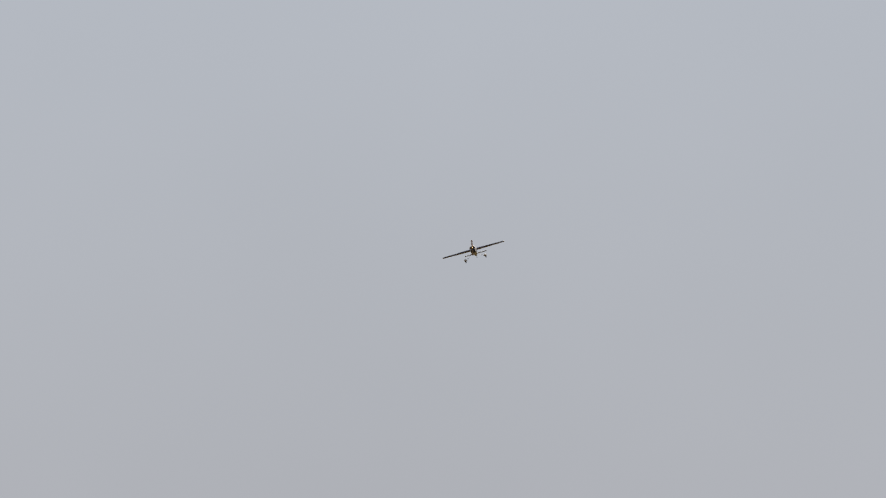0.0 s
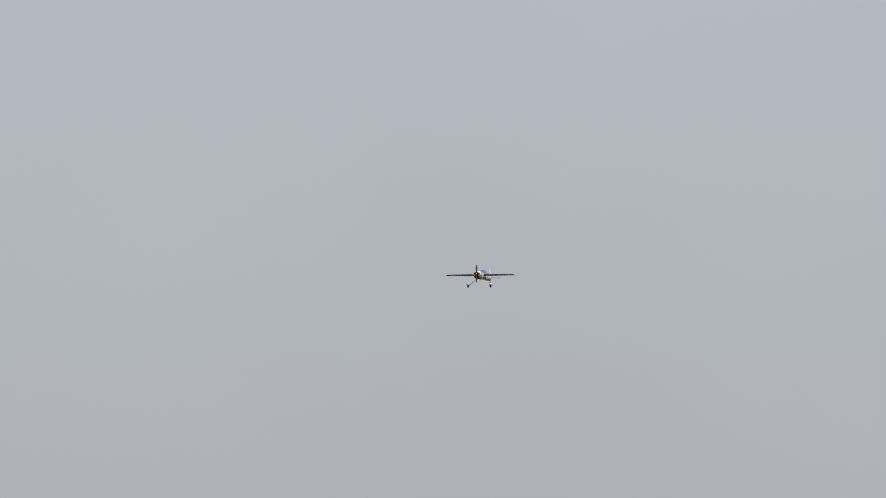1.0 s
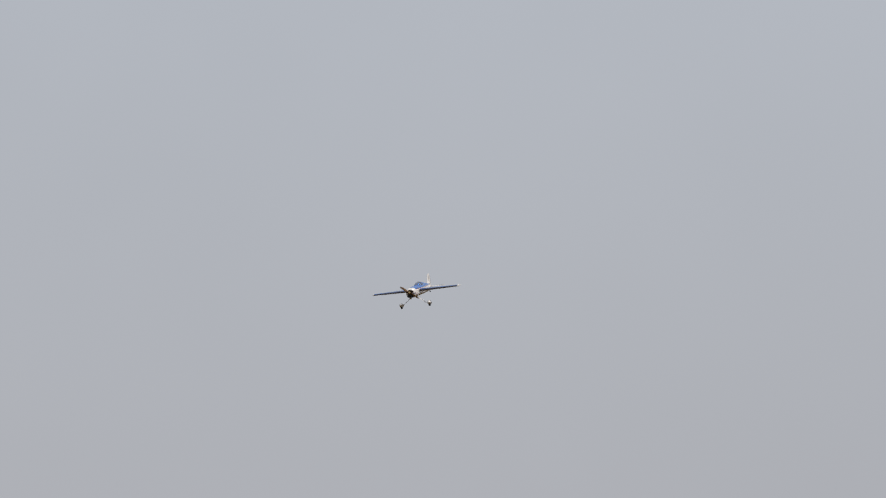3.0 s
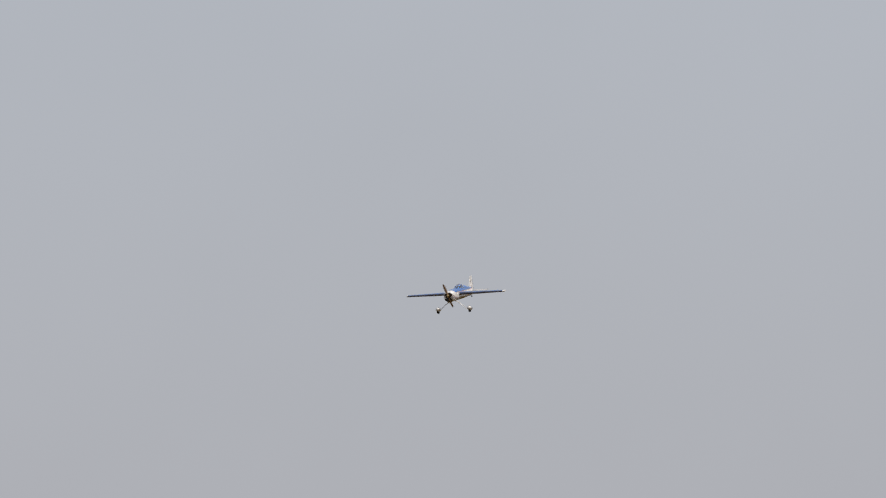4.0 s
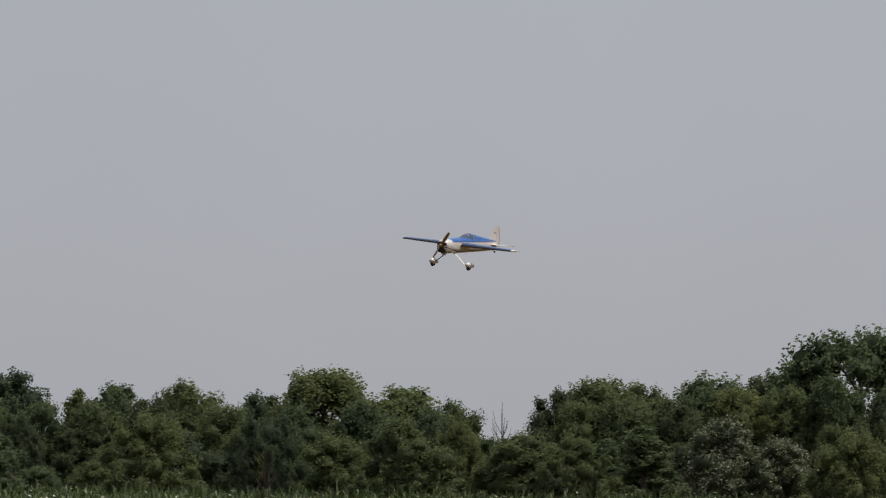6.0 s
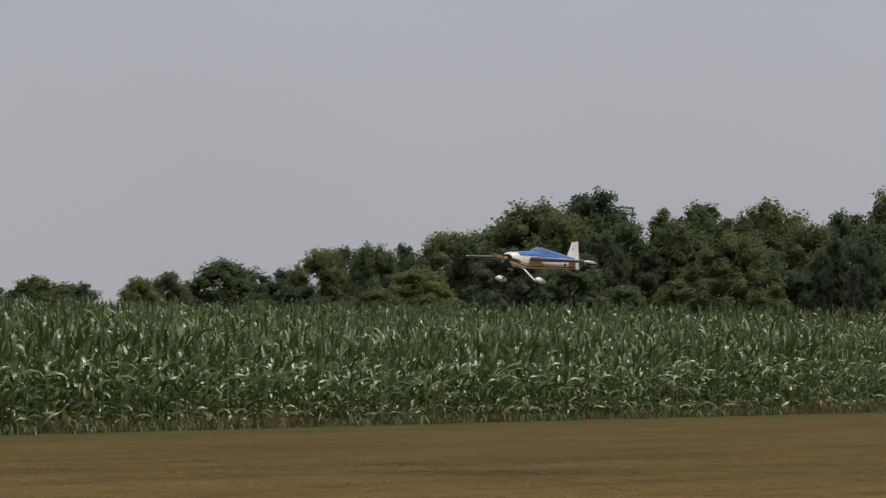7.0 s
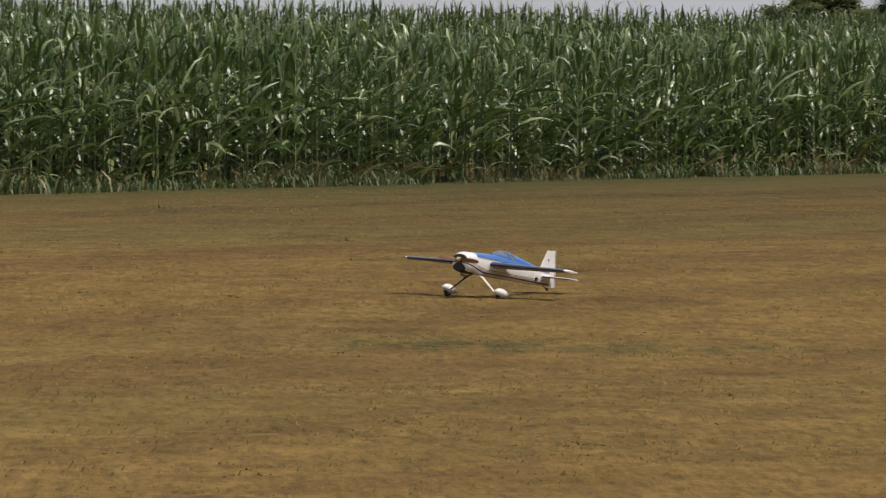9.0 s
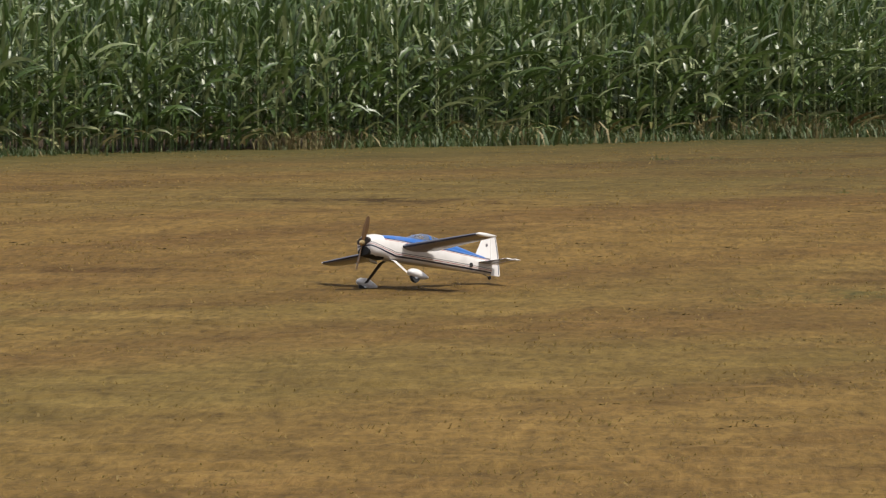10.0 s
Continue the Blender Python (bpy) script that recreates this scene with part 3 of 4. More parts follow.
def tree(seed, kind, material):
    """A broadleaf tree ten metres high: tapered trunk, limbs and a crown of lobes, each a heap of small leaf tufts."""
    r = np.random.default_rng(seed)
    root = new("tree")
    bm = bmesh.new()
    tube(bm, [(0, 0, -0.3), (0.05, 0, 1.2), (-0.08, 0.05, 3.2), (0.05, -0.05, 5.5), (0, 0, 8.2)], [0.34, 0.26, 0.21, 0.14, 0.04], 9)
    low, many, size, tufts = {"round": (2.0, 30, 1.15, 24), "broad": (2.6, 52, 0.92, 22), "tall": (1.6, 24, 0.72, 22), "bush": (1.0, 30, 1.15, 24)}[kind]
    half = TREE_WIDTH[kind] / 2
    ph = r.uniform(0, 6.28, 2)
    lobes = []
    for i in range(many):
        f = ((i + 0.5) / many) ** 0.8
        rad = size * r.uniform(0.6, 1.25)
        env = max(0.15, half * (math.sin(math.pi * (0.20 + 0.74 * f)) ** (0.36 if kind == "broad" else 0.58) if kind != "tall" else (1.08 - f) ** 0.7) - 0.8 * rad)
        a, q = 2.4 * i + r.normal(0, 0.35), math.sqrt(r.uniform(0.3, 1))
        env *= 1 + 0.18 * math.sin(2 * a + ph[0]) + 0.12 * math.sin(5 * a + ph[1])
        lobes.append((env * q * math.cos(a), env * q * math.sin(a), low + (9.9 - low) * f - 0.75 * rad * f, rad))
    for cx, cy, cz, rad in lobes[::2]:
        zs = max(1.5, cz - math.hypot(cx, cy) * 0.8 - 0.6)
        tube(bm, [(0, 0, zs), (cx * 0.5, cy * 0.5, (zs + cz) / 2 + 0.15), (cx, cy, cz)], [0.10, 0.06, 0.02], 5)
    part("trunk", bm, BARK, root, "grey-brown bark")
    V, Q, A, n = [], [], [], 0
    u8 = np.arange(8) * math.pi / 4
    for cx, cy, cz, rad in lobes:
        c = np.array((cx, cy, cz))
        # dense twigs and leaves inside the lobe
        core = 0.58
        polar = np.linspace(0.15, math.pi - 0.15, 6)
        g = np.stack([np.sin(polar)[:, None] * np.cos(u8), np.sin(polar)[:, None] * np.sin(u8), np.cos(polar)[:, None] + 0 * u8], -1).reshape(-1, 3)
        V.append(c + g * rad * core * r.uniform(0.6, 1.2, (48, 1)))
        Q.append(np.array([(8 * i + j, 8 * i + (j + 1) % 8, 8 * i + 8 + (j + 1) % 8, 8 * i + 8 + j) for i in range(5) for j in range(8)]) + n)
        # 0.5 darkens the core's tone: shade inside the lobe, as colour
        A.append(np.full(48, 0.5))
        n += 48
        # tufts over its skin
        m = int(tufts * rad / size)
        out = r.normal(0, 1, (m, 3))
        out[:, 2] += 0.35
        out /= np.linalg.norm(out, axis=1)[:, None]
        at = c + out * rad * r.uniform(0.50, 0.95, (m, 1))
        leaves = 19
        p = np.repeat(at, leaves, axis=0) + np.clip(r.normal(0, 0.16, (m * leaves, 3)), -0.27, 0.27) * rad ** 0.5
        nm = np.repeat(out, leaves, axis=0) * 0.9 + r.normal(0, 0.55, p.shape)
        nm /= np.linalg.norm(nm, axis=1)[:, None]
        u = np.cross(nm, r.normal(0, 1, p.shape))
        u /= np.linalg.norm(u, axis=1)[:, None] + 1e-9
        w = np.cross(nm, u)
        s = r.uniform(0.050, 0.090, (len(p), 1))
        V.append(np.stack([p - u * s * 1.3, p + w * s * 0.85, p + u * s * 1.3, p - w * s * 0.85], 1).reshape(-1, 3))
        Q.append(np.arange(4 * len(p)).reshape(-1, 4) + n)
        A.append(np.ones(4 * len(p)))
        n += 4 * len(p)
    V = np.concatenate(V)
    V[:, 2] *= 10.0 / np.percentile(V[:, 2], 99.8)
    V[:, :2] *= half / np.percentile(np.abs(V[:, :2]), 99.0)
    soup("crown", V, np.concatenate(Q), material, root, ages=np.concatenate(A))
    return root


def bare_tree(seed):
    r = np.random.default_rng(seed)
    root = new("dead_tree")
    bm = bmesh.new()
    tube(bm, [(0, 0, -0.3), (0.1, 0, 3), (0, 0.1, 6.5), (0.2, 0, 10)], [0.2, 0.13, 0.06, 0.012], 7)
    for _ in range(30):
        z, a, l = r.uniform(3, 8.8), r.uniform(0, 6.28), r.uniform(0.9, 1.8)
        p = Vector((l * 0.55 * math.cos(a), l * 0.55 * math.sin(a), z + l * 0.8))
        tube(bm, [(0, 0, z), p, p + Vector((l * 0.2 * math.cos(a), l * 0.2 * math.sin(a), l * 0.8))], [0.04, 0.026, 0.010], 5)
    part("trunk", bm, BARK, root)
    return tagged(root, "leafless grey dead tree among the woods", "tree", "woods behind the field")


TREES = {
    "round": [tree(1, "round", LEAF), tree(2, "round", LEAF_DARK), tree(3, "round", LEAF_LIGHT), tree(4, "round", LEAF)],
    "broad": [tree(5, "broad", LEAF_DARK), tree(6, "broad", LEAF)],
    "tall": [tree(7, "tall", LEAF), tree(8, "tall", LEAF_LIGHT)],
    "bush": [tree(9, "bush", LEAF_LIGHT), tree(10, "bush", LEAF), tree(11, "bush", LEAF_DARK), tree(12, "bush", LEAF_LIGHT)],
    "silver": [tree(13, "round", LEAF_SILVER)],
}
for kind, words in (("round", "rounded dark green broadleaf tree in the woods"), ("broad", "broad spreading dark green tree above the woods"),
                    ("tall", "slender pointed green tree in the woods"), ("bush", "low bushy green tree at the wood's front"),
                    ("silver", "silvery-leaved tree before the dark woods")):
    for ob in TREES[kind]:
        tagged(ob, words, "tree", "woods behind the field")
used = set()


def plant_tree(kind, bearing, top, width, dist, pick):
    """Sets a tree at a bearing (degrees) whose top stands `top` milliradians over the eye and which is `width` milliradians wide."""
    b = radians(bearing)
    x, y = dist * math.sin(b), dist * math.cos(b)
    z = float(ground_z(x, y))
    high = (EYE[2] + dist * top / 1000 - z) / 10.0
    wide = dist * width / 1000 / TREE_WIDTH[kind]
    wide = min(max(wide, high * 0.5), high * 1.6)
    m = pose(x, y, z, 0, 0, random.uniform(0, 360)) @ Matrix.Diagonal((wide, wide, high, 1))
    src = TREES[kind][pick % len(TREES[kind])]
    if src.name in used:
        return copy_thing(src, m @ Matrix.Diagonal([1 / v for v in src.scale] + [1]))
    used.add(src.name)
    src.matrix_basis = m
    return src


# woods on the right of the field: bearing, top, width
WOODS = (
    (8.23, 25.5, 13.0),
    (8.75, 27.1, 12.2),
    (9.35, 24.3, 6.1),
    (9.70, 25.2, 9.6),
    (10.32, 25.8, 9.6),
    (10.99, 23.9, 9.6),
    (11.54, 27.5, 14.8),
    (12.24, 24.8, 14.8),
    (12.68, 22.8, 7.8),
    (13.60, 24.4, 8.6),
    (13.96, 26.0, 13.0),
    (14.33, 25.2, 10.4),
    (14.95, 26.6, 13.9),
    (15.42, 26.9, 9.0),
    (15.80, 29.0, 9.0),
    (16.26, 33.3, 23.5),
    (16.80, 26.5, 8.0),
    (17.17, 26.1, 5.2),
    (17.47, 27.5, 8.7),
    (17.77, 29.6, 9.6),
    (18.09, 30.8, 11.3),
    (18.74, 31.3, 11.3),
    (19.21, 32.3, 13.0),
    (19.83, 33.1, 13.0),
    (20.31, 32.3, 10.4),
    (20.78, 33.2, 13.0),
    (21.28, 31.9, 10.4),
    (21.85, 32.3, 13.0),
)
FAR_TREES = (
    (-0.12, 14.3, 3.9),
    (0.33, 17.3, 13.0),
    (0.95, 16.4, 7.4),
    (1.33, 13.4, 4.8),
    (2.55, 13.3, 7.8),
    (2.80, 12.2, 7.0),
    (3.32, 13.6, 8.7),
    (3.87, 14.3, 8.3),
    (4.21, 13.2, 6.1),
    (4.76, 14.1, 5.2),
    (5.01, 14.9, 5.2),
    (5.51, 16.8, 9.6),
    (6.01, 15.2, 7.8),
    (6.38, 18.4, 7.0),
    (6.58, 18.6, 7.0),
    (6.81, 19.2, 7.0),
    (7.08, 19.0, 7.0),
    (7.50, 21.0, 9.6),
    (7.75, 21.0, 7.8),
    (8.00, 23.0, 8.7),
)
for i, (bearing, top, width) in enumerate(WOODS):
    kind = "broad" if width > 17 else ("tall" if width < 6.5 else "round")
    plant_tree(kind, bearing, top * 1.015, width * 1.45, 455 + 12 * (i % 3), i)
for i, (one, two) in enumerate(zip(WOODS, WOODS[1:])):
    mid = (one[0] + two[0]) / 2
    if not (12.6 < mid < 13.5 or 16.6 < mid < 17.4):   # two gaps show sky
        plant_tree("round", mid, 0.94 * min(one[1], two[1]), 13.0, 446, i + 2)
for i, (bearing, top, width) in enumerate(FAR_TREES):
    kind = "round"
    plant_tree(kind, bearing, top * 1.01, width * 1.6, 640 + 15 * (i % 3) - 90 * (bearing > 6.2), i + 1)
for i in range(70):
    bearing = 5.8 + 17.2 * (i + random.uniform(-0.4, 0.4)) / 69
    top = min(18.0, 10.5 + 3.2 * (bearing - 5.8)) * random.uniform(0.62, 1.22) + (4 if bearing > 17 else 0)
    kind = ("bush", "round", "tall", "round", "broad", "bush", "round")[random.randrange(7)] if bearing < 17.4 else "bush"
    plant_tree(kind, bearing, top, random.uniform(9, 19), 428 + random.uniform(-14, 20), random.choice((0, 1, 3)) if bearing > 17 else random.randrange(12))
for bearing, top, width in ((15.05, 20.5, 15), (15.55, 17.5, 13), (17.1, 16.0, 10)):
    plant_tree("silver", bearing, top, width, 412, 0)
plant_tree("bush", 16.22, 18.6, 17, 404, 0)          # pale bush before the tall tree
for i, bearing in enumerate((12.74, 12.96, 13.16, 13.38, 13.56)):     # undergrowth round the dead tree
    plant_tree("bush", bearing, (19, 16.5, 16.2, 17, 20)[i], 12, 440 + 4 * i, i)
for group in TREES.values():
    for ob in group:
        if ob.name not in used:            # a kind that found no place
            for o in (*ob.children_recursive, ob):
                bpy.data.objects.remove(o)
dead = bare_tree(21)
db = radians(13.10)
dead.matrix_basis = pose(450 * math.sin(db), 450 * math.cos(db), float(ground_z(450 * math.sin(db), 450 * math.cos(db)))) @ Matrix.Diagonal((0.9, 0.9, 0.82, 1))


# ---- model airplane ----
def super_ring(x, half, top, bottom, power, n=28):
    mid = (top + bottom) / 2
    h = (top - bottom) / 2
    out = []
    for i in range(n):
        a = 2 * math.pi * i / n
        c, s = math.cos(a), math.sin(a)
        out.append((x, half * math.copysign(abs(c) ** (2 / power), c), mid + h * math.copysign(abs(s) ** (2 / power), s)))
    return out


def airfoil(chord, thick, n=9):
    """Section points from the trailing edge over the top to the nose and back, x backwards."""
    up = []
    for i in range(n + 1):
        c = 0.5 * (1 + math.cos(math.pi * i / n))
        t = thick * 5 * (0.2969 * math.sqrt(c) - 0.126 * c - 0.3516 * c ** 2 + 0.2843 * c ** 3 - 0.1036 * c ** 4)
        up.append((c * chord, t))
    return up + [(x, -t) for x, t in up[-2:0:-1]]


def panel(name, sections, parent, mats, chooser=None, label=""):
    """A lofted flying surface; sections: (le point, chord, thickness, up axis)."""
    bm = bmesh.new()
    rings = []
    for le, chord, thick, up in sections:
        le, up = Vector(le), Vector(up)
        rings.append([le + Vector((-x, 0, 0)) + up * t for x, t in airfoil(chord, thick)])
    loft(bm, rings)
    bmesh.ops.recalc_face_normals(bm, faces=bm.faces)
    if chooser:
        for f in bm.faces:
            f.material_index = chooser(f)
    return part(name, bm, mats, parent, label)


def build_airplane():
    plane = tagged(new("model_airplane"), "blue and white radio-controlled aerobatic airplane with fixed landing gear", "model airplane")

    # fuselage from firewall to stern
    stations = [(0.185, .083, .073, -.098, 2.9), (0.10, .087, .080, -.104, 3.0), (0.0, .088, .086, -.107, 3.0), (-0.15, .085, .088, -.107, 3.0),
                (-0.30, .080, .088, -.106, 2.9), (-0.45, .072, .080, -.105, 2.8), (-0.62, .060, .064, -.103, 2.6), (-0.80, .046, .046, -.100, 2.5),
                (-0.97, .030, .030, -.096, 2.4), (-1.06, .018, .022, -.093, 2.3)]
    bm = bmesh.new()
    loft(bm, [super_ring(*s) for s in stations])
    body = part("fuselage", bm, LIVERY, plane, "blue upper deck over white sides with red and navy pinstripes")

    # cowl with a drawn-in nose
    bm = bmesh.new()
    loft(bm, [super_ring(*s) for s in ((0.183, .085, .075, -.100, 2.9), (0.24, .086, .074, -.101, 2.9), (0.285, .083, .066, -.097, 2.7),
                                       (0.312, .074, .053, -.088, 2.5), (0.322, .060, .042, -.077, 2.4))])
    cowl = part("cowl", bm, LIVERY, plane, "white engine cowl with dark intakes")
    bm = bmesh.new()
    loft(bm, [[(x, 0.0695 * s * math.cos(a), 0.013 + 0.035 * s * math.sin(a)) for a in (2 * math.pi * i / 28 for i in range(28))] for x, s in ((0.285, 1.0), (0.3185, 1.0), (0.3240, 0.88))])
    part("intake", bm, ENGINE, cowl, "dark brown engine bay behind the propeller")
    bm = bmesh.new()
    loft(bm, [[(x, 0.063 * s * math.copysign(abs(math.cos(a)) ** 0.7, math.cos(a)), -0.060 + 0.036 * s * math.sin(a)) for a in (2 * math.pi * i / 20 for i in range(20))]
              for x, s in ((0.250, 0.9), (0.3165, 1.0), (0.3235, 0.86))])
    part("lower_intake", bm, BLACK, cowl, "dark lower air opening")
    bm = bmesh.new()
    loft(bm, [[(x, h * c, z0 - d * (1 - c * c) ** 0.5) for c in np.linspace(-1, 1, 11)] + [(x, h, z0 + 0.02), (x, -h, z0 + 0.02)]
              for x, h, z0, d in ((0.312, .044, -.074, .012), (0.285, .052, -.087, .015), (0.22, .052, -.093, .014), (0.15, .044, -.097, .012))])
    part("air_outlet", bm, BLACK, cowl, "dark open underside of the cowl")
    bm = bmesh.new()
    tube(bm, [(0.26, -0.03, -0.09), (0.22, -0.035, -0.118), (0.16, -0.035, -0.126)], [.012, .012, .012], 10)
    part("exhaust_pipe", bm, ALLOY, plane)

    # canopy: tinted glass with a blue rear fairing
    bm = bmesh.new()
    def hood(x, half, top, base):
        return [(x, half * math.cos(a), base + (top - base) * math.sin(a)) for a in (math.pi * i / 14 for i in range(15))] + [(x, 0, base - 0.01)]
    loft(bm, [hood(*h) for h in ((-0.13, .020, .092, .080), (-0.19, .052, .118, .070), (-0.27, .060, .136, .064), (-0.35, .060, .135, .060), (-0.42, .056, .124, .056))])
    part("canopy", bm, GLASS, plane, "tinted clear canopy")
    bm = bmesh.new()
    loft(bm, [hood(*h) for h in ((-0.42, .0565, .1245, .055), (-0.52, .052, .108, .048), (-0.68, .040, .084, .036), (-0.86, .024, .055, .026), (-1.00, .010, .034, .020))])
    part("turtle_deck", bm, P_BLUE, plane, "blue rear deck")
    bm = bmesh.new()
    loft(bm, [hood(*h) for h in ((-0.325, .0615, .1375, .060), (-0.345, .0615, .1375, .060))])
    part("canopy_frame", bm, P_BLUE, plane)

    # wings: blue above, navy along the nose, shade toned into the film below
    for side in (1, -1):
        y0, y1 = 0.070 * side, 0.806 * side
        rings = []
        bm = bmesh.new()
        for y in (y0, y0 + 0.24 * side, y0 + 0.48 * side, y1):
            f = (abs(y) - 0.07) / 0.76
            chord, le = 0.350 - 0.150 * f, -0.045 * f
            th = 0.155 - 0.01 * f
            rings.append([(le - min(x, chord * 0.76), y, t * chord) for x, t in ((a * 1.0, b / 1.0) for a, b in airfoil(chord, th))])
        loft(bm, rings)
        bmesh.ops.recalc_face_normals(bm, faces=bm.faces)
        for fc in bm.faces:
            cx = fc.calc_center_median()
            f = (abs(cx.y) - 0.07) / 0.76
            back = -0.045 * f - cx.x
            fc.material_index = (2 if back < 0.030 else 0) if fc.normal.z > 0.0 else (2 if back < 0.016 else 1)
        wing = part("wing", bm, [P_BLUE, P_UNDER_SHADE, P_NAVY], plane, "blue upper wing skin, underside toned with its shade")
        # aileron fills the trailing quarter
        bm = bmesh.new()
        rings = []
        for y in (y0 + 0.03 * side, y1):
            f = (abs(y) - 0.07) / 0.76
            chord, le = 0.350 - 0.150 * f, -0.045 * f
            x0, x1, h = le - chord * 0.772, le - chord, chord * 0.033
            rings.append([(x0, y, h), (x0 + 0.004, y, 0), (x0, y, -h), (x1, y, -0.0015), (x1, y, 0.0015)])
        loft(bm, rings)
        bmesh.ops.recalc_face_normals(bm, faces=bm.faces)
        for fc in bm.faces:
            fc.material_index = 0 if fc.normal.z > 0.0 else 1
        part("aileron", bm, [P_BLUE, P_UNDER_SHADE], wing)
        # white rounded tip
        bm = bmesh.new()
        rings = []
        for y, s in ((y1 + 0.0005 * side, 1.0), (y1 + 0.012 * side, 1.0), (y1 + 0.020 * side, 0.92), (y1 + 0.024 * side, 0.7)):
            chord, le = 0.212, -0.042
            rings.append([(le - chord * (1 - s) * 0.6 - x * s, y, t * chord * s) for x, t in airfoil(chord, 0.14)])
        loft(bm, rings)
        part("wing_tip", bm, P_WHITE, wing, "white wing tip")

    # tail
    panel("fin", [((-0.885, 0, 0.03), 0.175, 0.045, (0, 0.12, 0)), ((-0.992, 0, 0.210), 0.080, 0.06, (0, 0.12, 0))], plane, P_WHITE, None, "white fin")
    bm = bmesh.new()
    loft(bm, [[(x, y, z) for x, y in ((a, .0036), (a + .003, 0), (a, -.0036), (b, -.0015), (b, .0015))]
              for a, b, z in ((-1.064, -1.155, -0.098), (-1.064, -1.170, -0.090), (-1.064, -1.160, 0.05), (-1.072, -1.130, 0.211), (-1.078, -1.122, 0.217))])
    rudder = part("rudder", bm, P_WHITE, plane, "white rudder with a dark trailing stripe")
    for a in (1, -1):
        bm = bmesh.new()
        loft(bm, [[(x, y, z) for x, y in ((xa, .0016 * a), (xa, .0030 * a), (xa - .007, .0028 * a), (xa - .007, .0014 * a))] for xa, z in ((-1.152, -0.085), (-1.146, 0.05), (-1.116, 0.205))])
        part("stripe", bm, P_NAVY, rudder, "navy pinstripe")
        bm = bmesh.new()
        bmesh.ops.create_circle(bm, cap_ends=True, radius=0.012, segments=16, matrix=Matrix.Translation((-1.022, 0.0030 * a, 0.128)) @ Matrix.Rotation(math.pi / 2, 4, "X"))
        bmesh.ops.solidify(bm, geom=bm.faces[:], thickness=0.002)
        part("emblem", bm, paint("grey_emblem", (0.16, 0.14, 0.15)), rudder, "small grey round emblem")
    for side in (1, -1):
        stab = panel("stabilizer", [((-0.880, 0.012 * side, -0.018), 0.150, 0.075, (0, 0, 0.12)), ((-0.935, 0.285 * side, -0.018), 0.095, 0.085, (0, 0, 0.12))],
                     plane, [P_WHITE, P_NAVY], lambda f: 0 if f.normal.z > -0.05 else 1, "white tailplane, dark underside")
        bm = bmesh.new()
        loft(bm, [[(x, y, z - 0.018) for x, z in ((a, .006), (a + .003, 0), (a, -.006), (b, -.0012), (b, .0012))]
                  for a, b, y in ((-1.034, -1.115, 0.022 * side), (-1.034, -1.100, 0.25 * side), (-1.030, -1.085, 0.297 * side))])
        part("elevator", bm, P_WHITE, stab)

    # round opening in the flank
    for side in (1, -1):
        bm = bmesh.new()
        bmesh.ops.create_circle(bm, cap_ends=True, radius=0.017, segments=18, matrix=Matrix.Translation((-0.79, 0.0475 * side, -0.052)) @ Matrix.Rotation(math.pi / 2, 4, "X"))
        bmesh.ops.solidify(bm, geom=bm.faces[:], thickness=0.006)
        part("side_vent", bm, BLACK, plane, "black round opening")

    # landing gear
    for side in (1, -1):
        bm = bmesh.new()
        rings = []
        for y, z, c, t in ((0.030, -0.104, 0.042, 0.006), (0.075, -0.118, 0.040, 0.006), (0.225, -0.238, 0.028, 0.005), (0.262, -0.253, 0.024, 0.005)):
            rings.append([(0.07 + dx * c, (y + dz * t * 0.6) * side, z + dz * t) for dx, dz in ((0.5, 0), (0.35, 0.5), (-0.35, 0.5), (-0.5, 0), (-0.35, -0.5), (0.35, -0.5))])
        loft(bm, rings)
        bmesh.ops.recalc_face_normals(bm, faces=bm.faces)
        # sunlit upper faces white, shaded lower faces dark, put in as colour
        for fc in bm.faces:
            fc.material_index = 1 if fc.normal.z > 0.1 else 0
        part("gear_leg", bm, [LEG, P_WHITE], plane, "flat sprung gear leg, painted sunlit white above and shaded dark below")
        bm = bmesh.new()
        prof = ((0.130, .006, .004), (0.118, .024, .022), (0.090, .034, .037), (0.048, .036, .043), (0.000, .031, .038), (-0.045, .020, .025), (-0.082, .004, .008))
        rings = [[(x, 0.268 * side + w * math.cos(a), -0.241 - 0.10 * (0.048 - x) + h * math.sin(a) * (1.0 if math.sin(a) > 0 else 0.75)) for a in (2 * math.pi * i / 16 for i in range(16))] for x, w, h in prof]
        loft(bm, rings)
        pant = part("wheel_pant", bm, P_WHITE, plane, "white teardrop wheel fairing")
        bm = bmesh.new()
        ring = [(0.042, -.014), (0.046, -.008), (0.048, 0), (0.046, .008), (0.042, .014), (0.020, .015), (0.020, -.015)]
        loft(bm, [[(0.058 + r * math.cos(a), 0.268 * side + w, -0.258 + r * math.sin(a)) for r, w in ring] for a in (2 * math.pi * i / 24 for i in range(25))], cap=False)
        wheel = part("wheel", bm, RUBBER, pant, "black rubber wheel")
        bm = bmesh.new()
        tube(bm, [(0.058, 0.25 * side, -0.258), (0.058, 0.286 * side, -0.258)], [.019, .019], 14)
        part("hub", bm, ALLOY, pant)
    bm = bmesh.new()
    tube(bm, [(-0.98, 0, -0.096), (-1.02, 0, -0.108), (-1.05, 0, -0.116)], [.004, .004, .003], 6)
    tail = part("tail_wheel_bracket", bm, CARBON, plane)
    bm = bmesh.new()
    tube(bm, [(-1.05, -0.006, -0.118), (-1.05, 0.006, -0.118)], [.013, .013], 14)
    part("tail_wheel", bm, RUBBER, tail)
    bm = bmesh.new()
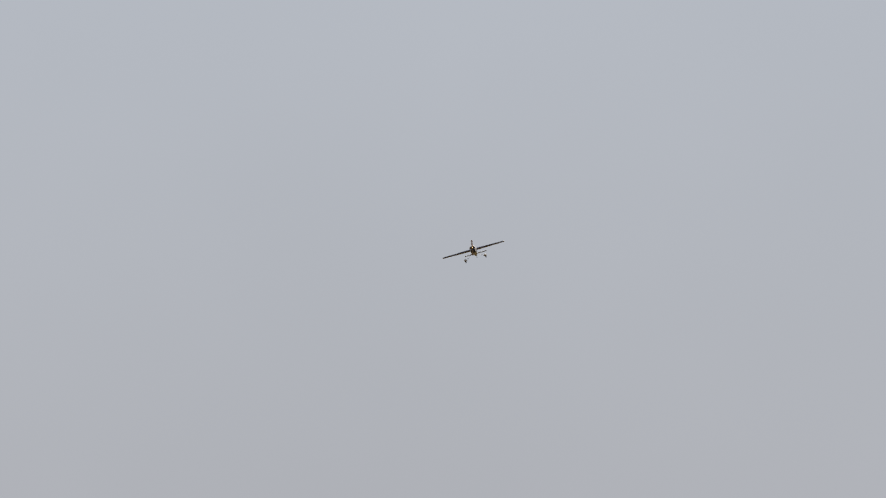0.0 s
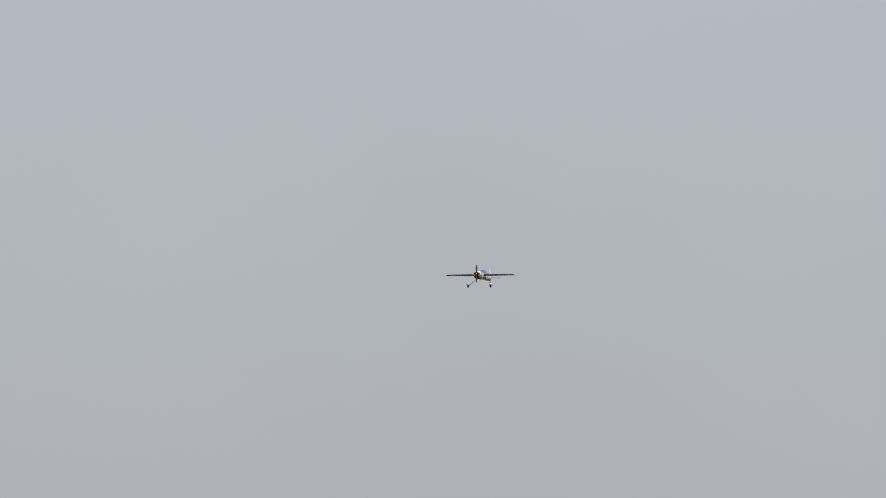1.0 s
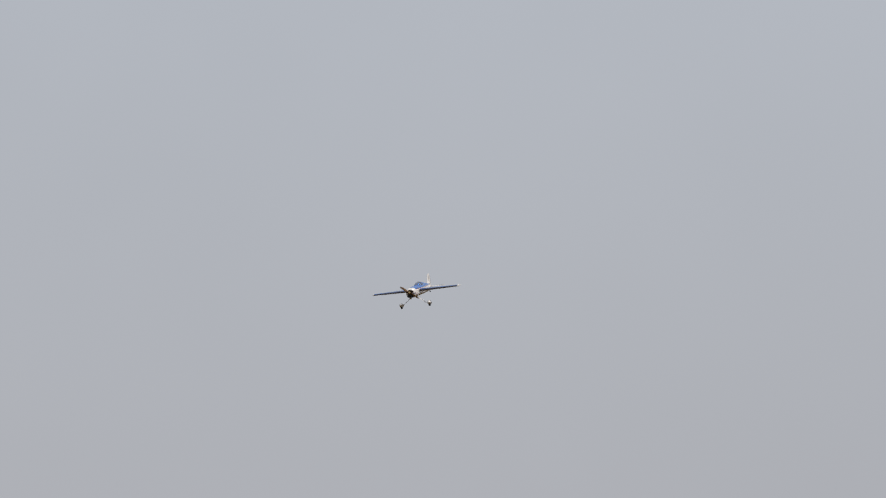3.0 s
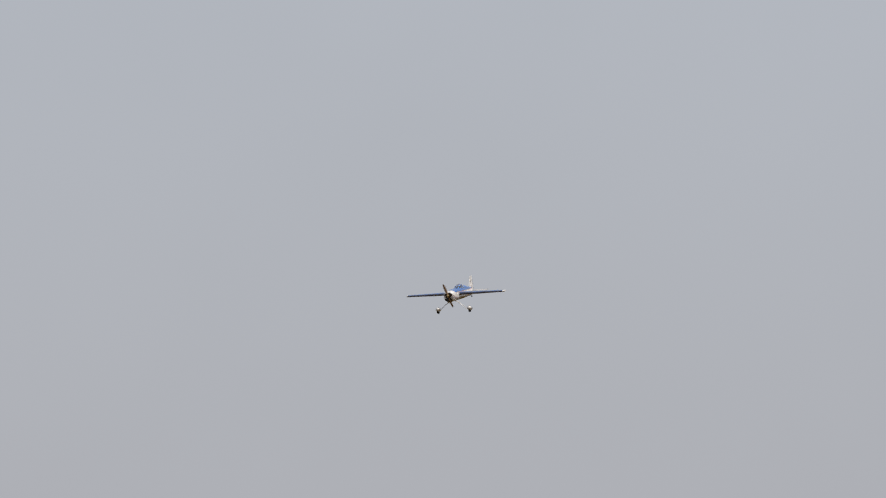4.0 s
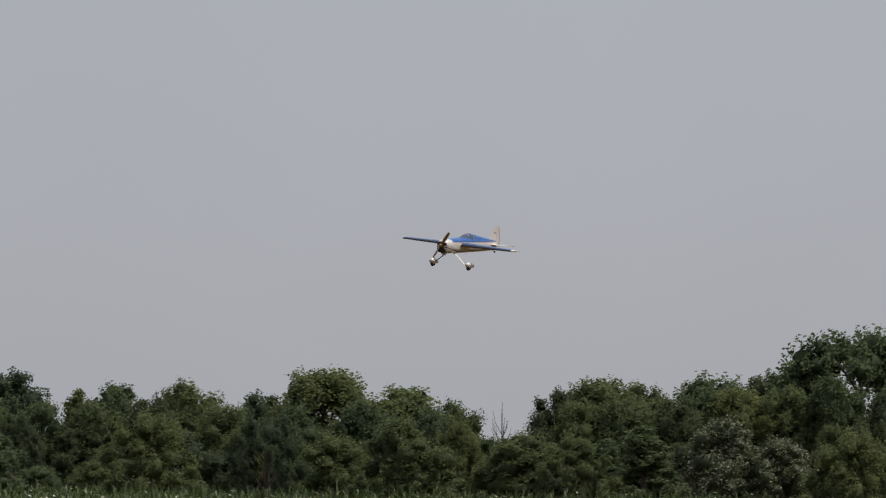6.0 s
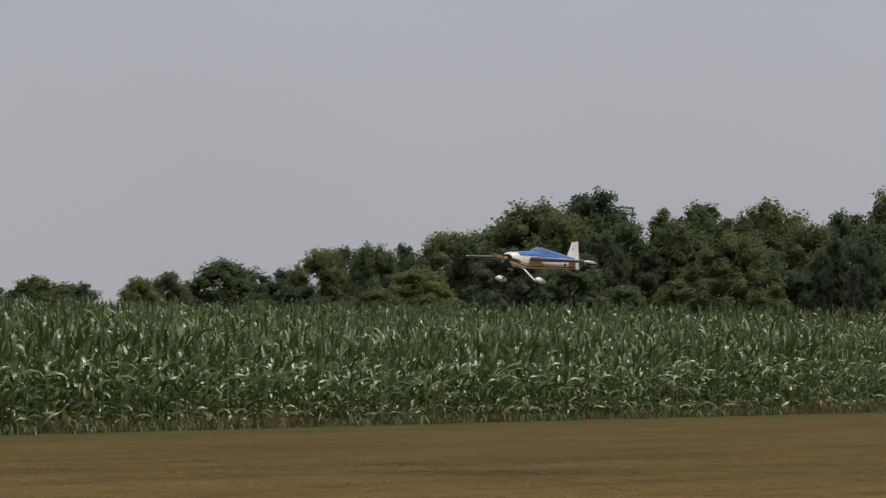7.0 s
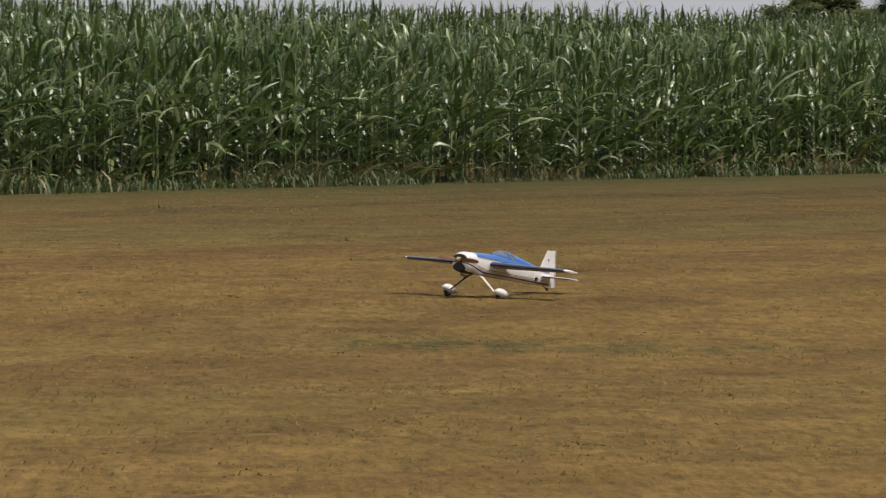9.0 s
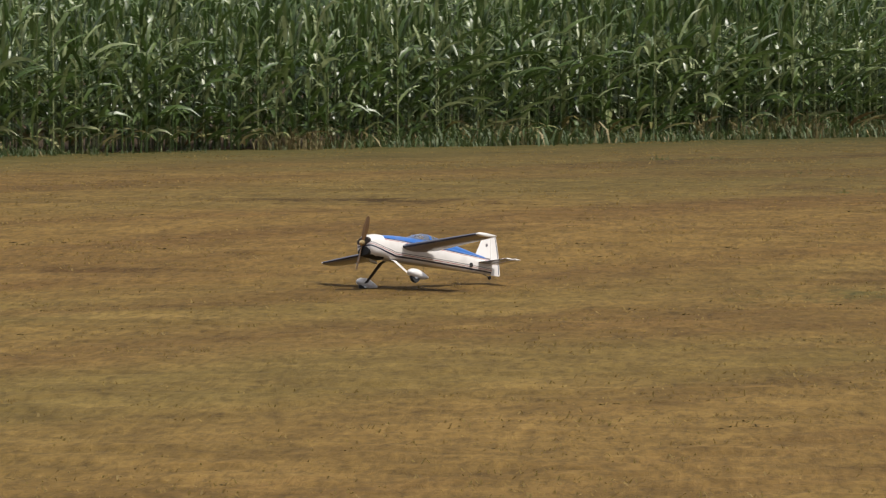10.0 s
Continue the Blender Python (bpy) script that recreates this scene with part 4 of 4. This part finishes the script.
    tube(bm, [(-0.30, 0.0, -0.104), (-0.305, 0, -0.15)], [.002, .001], 5)
    part("antenna", bm, CARBON, plane)

    # propeller turns about the thrust line
    prop = new("propeller")
    prop.parent = plane
    tagged(prop, "brown wooden two-blade propeller")
    for turn in (0, math.pi):
        bm = bmesh.new()
        rings = []
        for r, c, tw, th in ((0.018, .020, 50, .012), (0.05, .034, 46, .009), (0.10, .044, 34, .007), (0.15, .040, 26, .005), (0.19, .030, 20, .003), (0.205, .010, 13, .002)):
            tw = radians(tw)
            sec = []
            for u, v in ((-0.5, 0), (-0.2, 0.5), (0.2, 0.5), (0.5, 0), (0.2, -0.4), (-0.2, -0.4)):
                a, b = u * c, v * th
                sec.append(Matrix.Rotation(turn, 3, "X") @ Vector((b * math.cos(tw) - a * math.sin(tw), a * math.cos(tw) + b * math.sin(tw), r)))
            rings.append(sec)
        loft(bm, rings)
        part("blade", bm, WOOD, prop)
    bm = bmesh.new()
    tube(bm, [(-0.022, 0, 0), (0.012, 0, 0), (0.018, 0, 0), (0.030, 0, 0)], [.021, .021, .014, .004], 14)
    part("prop_nut", bm, BRASS, prop, "brass-coloured hub")
    # true proportions: the stern a little shorter, the whole at 1.6 m span
    for me in {o.data for o in plane.children_recursive if o.type == "MESH"}:
        for v in me.vertices:
            if v.co.x < -0.4:
                v.co.x = -0.4 + (v.co.x + 0.4) * 0.94
    plane.scale = (0.967, 0.967, 0.967)
    return plane, prop


AIRPLANE, PROPELLER = build_airplane()


# ---- what moves ----
FLIGHT = (
    (0, 72.235, 145.469, 17.214, 15.37, -0.17, 239.71),
    (0.5, 66.683, 138.364, 16.213, 14.53, 0.48, 240.27),
    (1, 61.589, 131.844, 15.214, -0.66, 1.94, 231.29),
    (1.5, 56.811, 125.729, 14.214, 13.87, 4.29, 233.13),
    (2, 52.301, 119.955, 13.213, -1.54, 5.78, 233.19),
    (2.5, 47.275, 113.523, 12.214, 5.48, 10.53, 231.80),
    (4, 33.917, 96.425, 9.214, 1.91, 9.0, 233.9),
    (4.5, 30.354, 91.865, 8.214, -0.29, 6.1, 230.1),
    (5, 26.038, 87.407, 6.978, -1.10, 3.9, 227.1),
    (5.5, 21.700, 83.100, 6.147, -6.25, 3.3, 225.9),
    (6, 17.603, 78.220, 5.432, -7.44, 3.57, 226.10),
    (6.2, 16.061, 76.373, 5.015, -0.30, 4.72, 227.35),
    (7.3, 7.740, 67.690, 2.269, -4.50, -3.31, 226.23),
    (7.5, 6.202, 65.778, 2.042, -6.39, -5.03, 224.56),
    (8, 2.771, 60.875, 1.705, -16.50, -5.19, 231.99),
    (8.5, -0.046, 56.222, 1.175, -13.84, 1.89, 237.74),
    (9, -2.472, 52.681, 0.323, -3.26, -7.07, 238.00),
    (9.4, -4.247, 50.053, 0.502, 0.52, -14.89, 232.51),
    (9.5, -4.541, 49.219, 0.341, 2.74, -13.47, 232.84),
    (9.7, -5.063, 47.362, 0.268, -2.18, -2.96, 237.45),
    (10, -6.366, 46.236, 0.238, 8.9, -7.5, 232.29),
)
BLADE = ((0, 10), (1, 0), (1.5, -5), (2.5, 200), (4, -20), (4.5, 0), (5, -45), (5.5, -12), (6, 32), (6.2, 0), (7.3, 90), (7.5, 90), (8, 95), (8.5, 100), (9, 92), (9.4, 5), (9.5, 70), (9.7, 16), (10, 20))


def motions():
    walk(AIRPLANE, [(t, pose(x, y, z, rx, ry, rz)) for t, x, y, z, rx, ry, rz in FLIGHT])
    # the propeller spins on through the known blade angles
    rows, total = [], float(BLADE[0][1])
    for (t0, a0), (t1, a1) in zip(BLADE, BLADE[1:]):
        n = round((t1 - t0) * FPS)
        want = 78.0 * n
        turn = (a1 - a0) + 180 * round((want - (a1 - a0)) / 180)
        for i in range(n):
            rows.append((t0 + i / FPS, total + turn * i / n))
        total += turn
    rows.append((10.0, total))
    walk(PROPELLER, [(t, pose(0.332, 0, 0) @ pose(0, 0, 0, -(a % 360))) for t, a in rows])


motions()
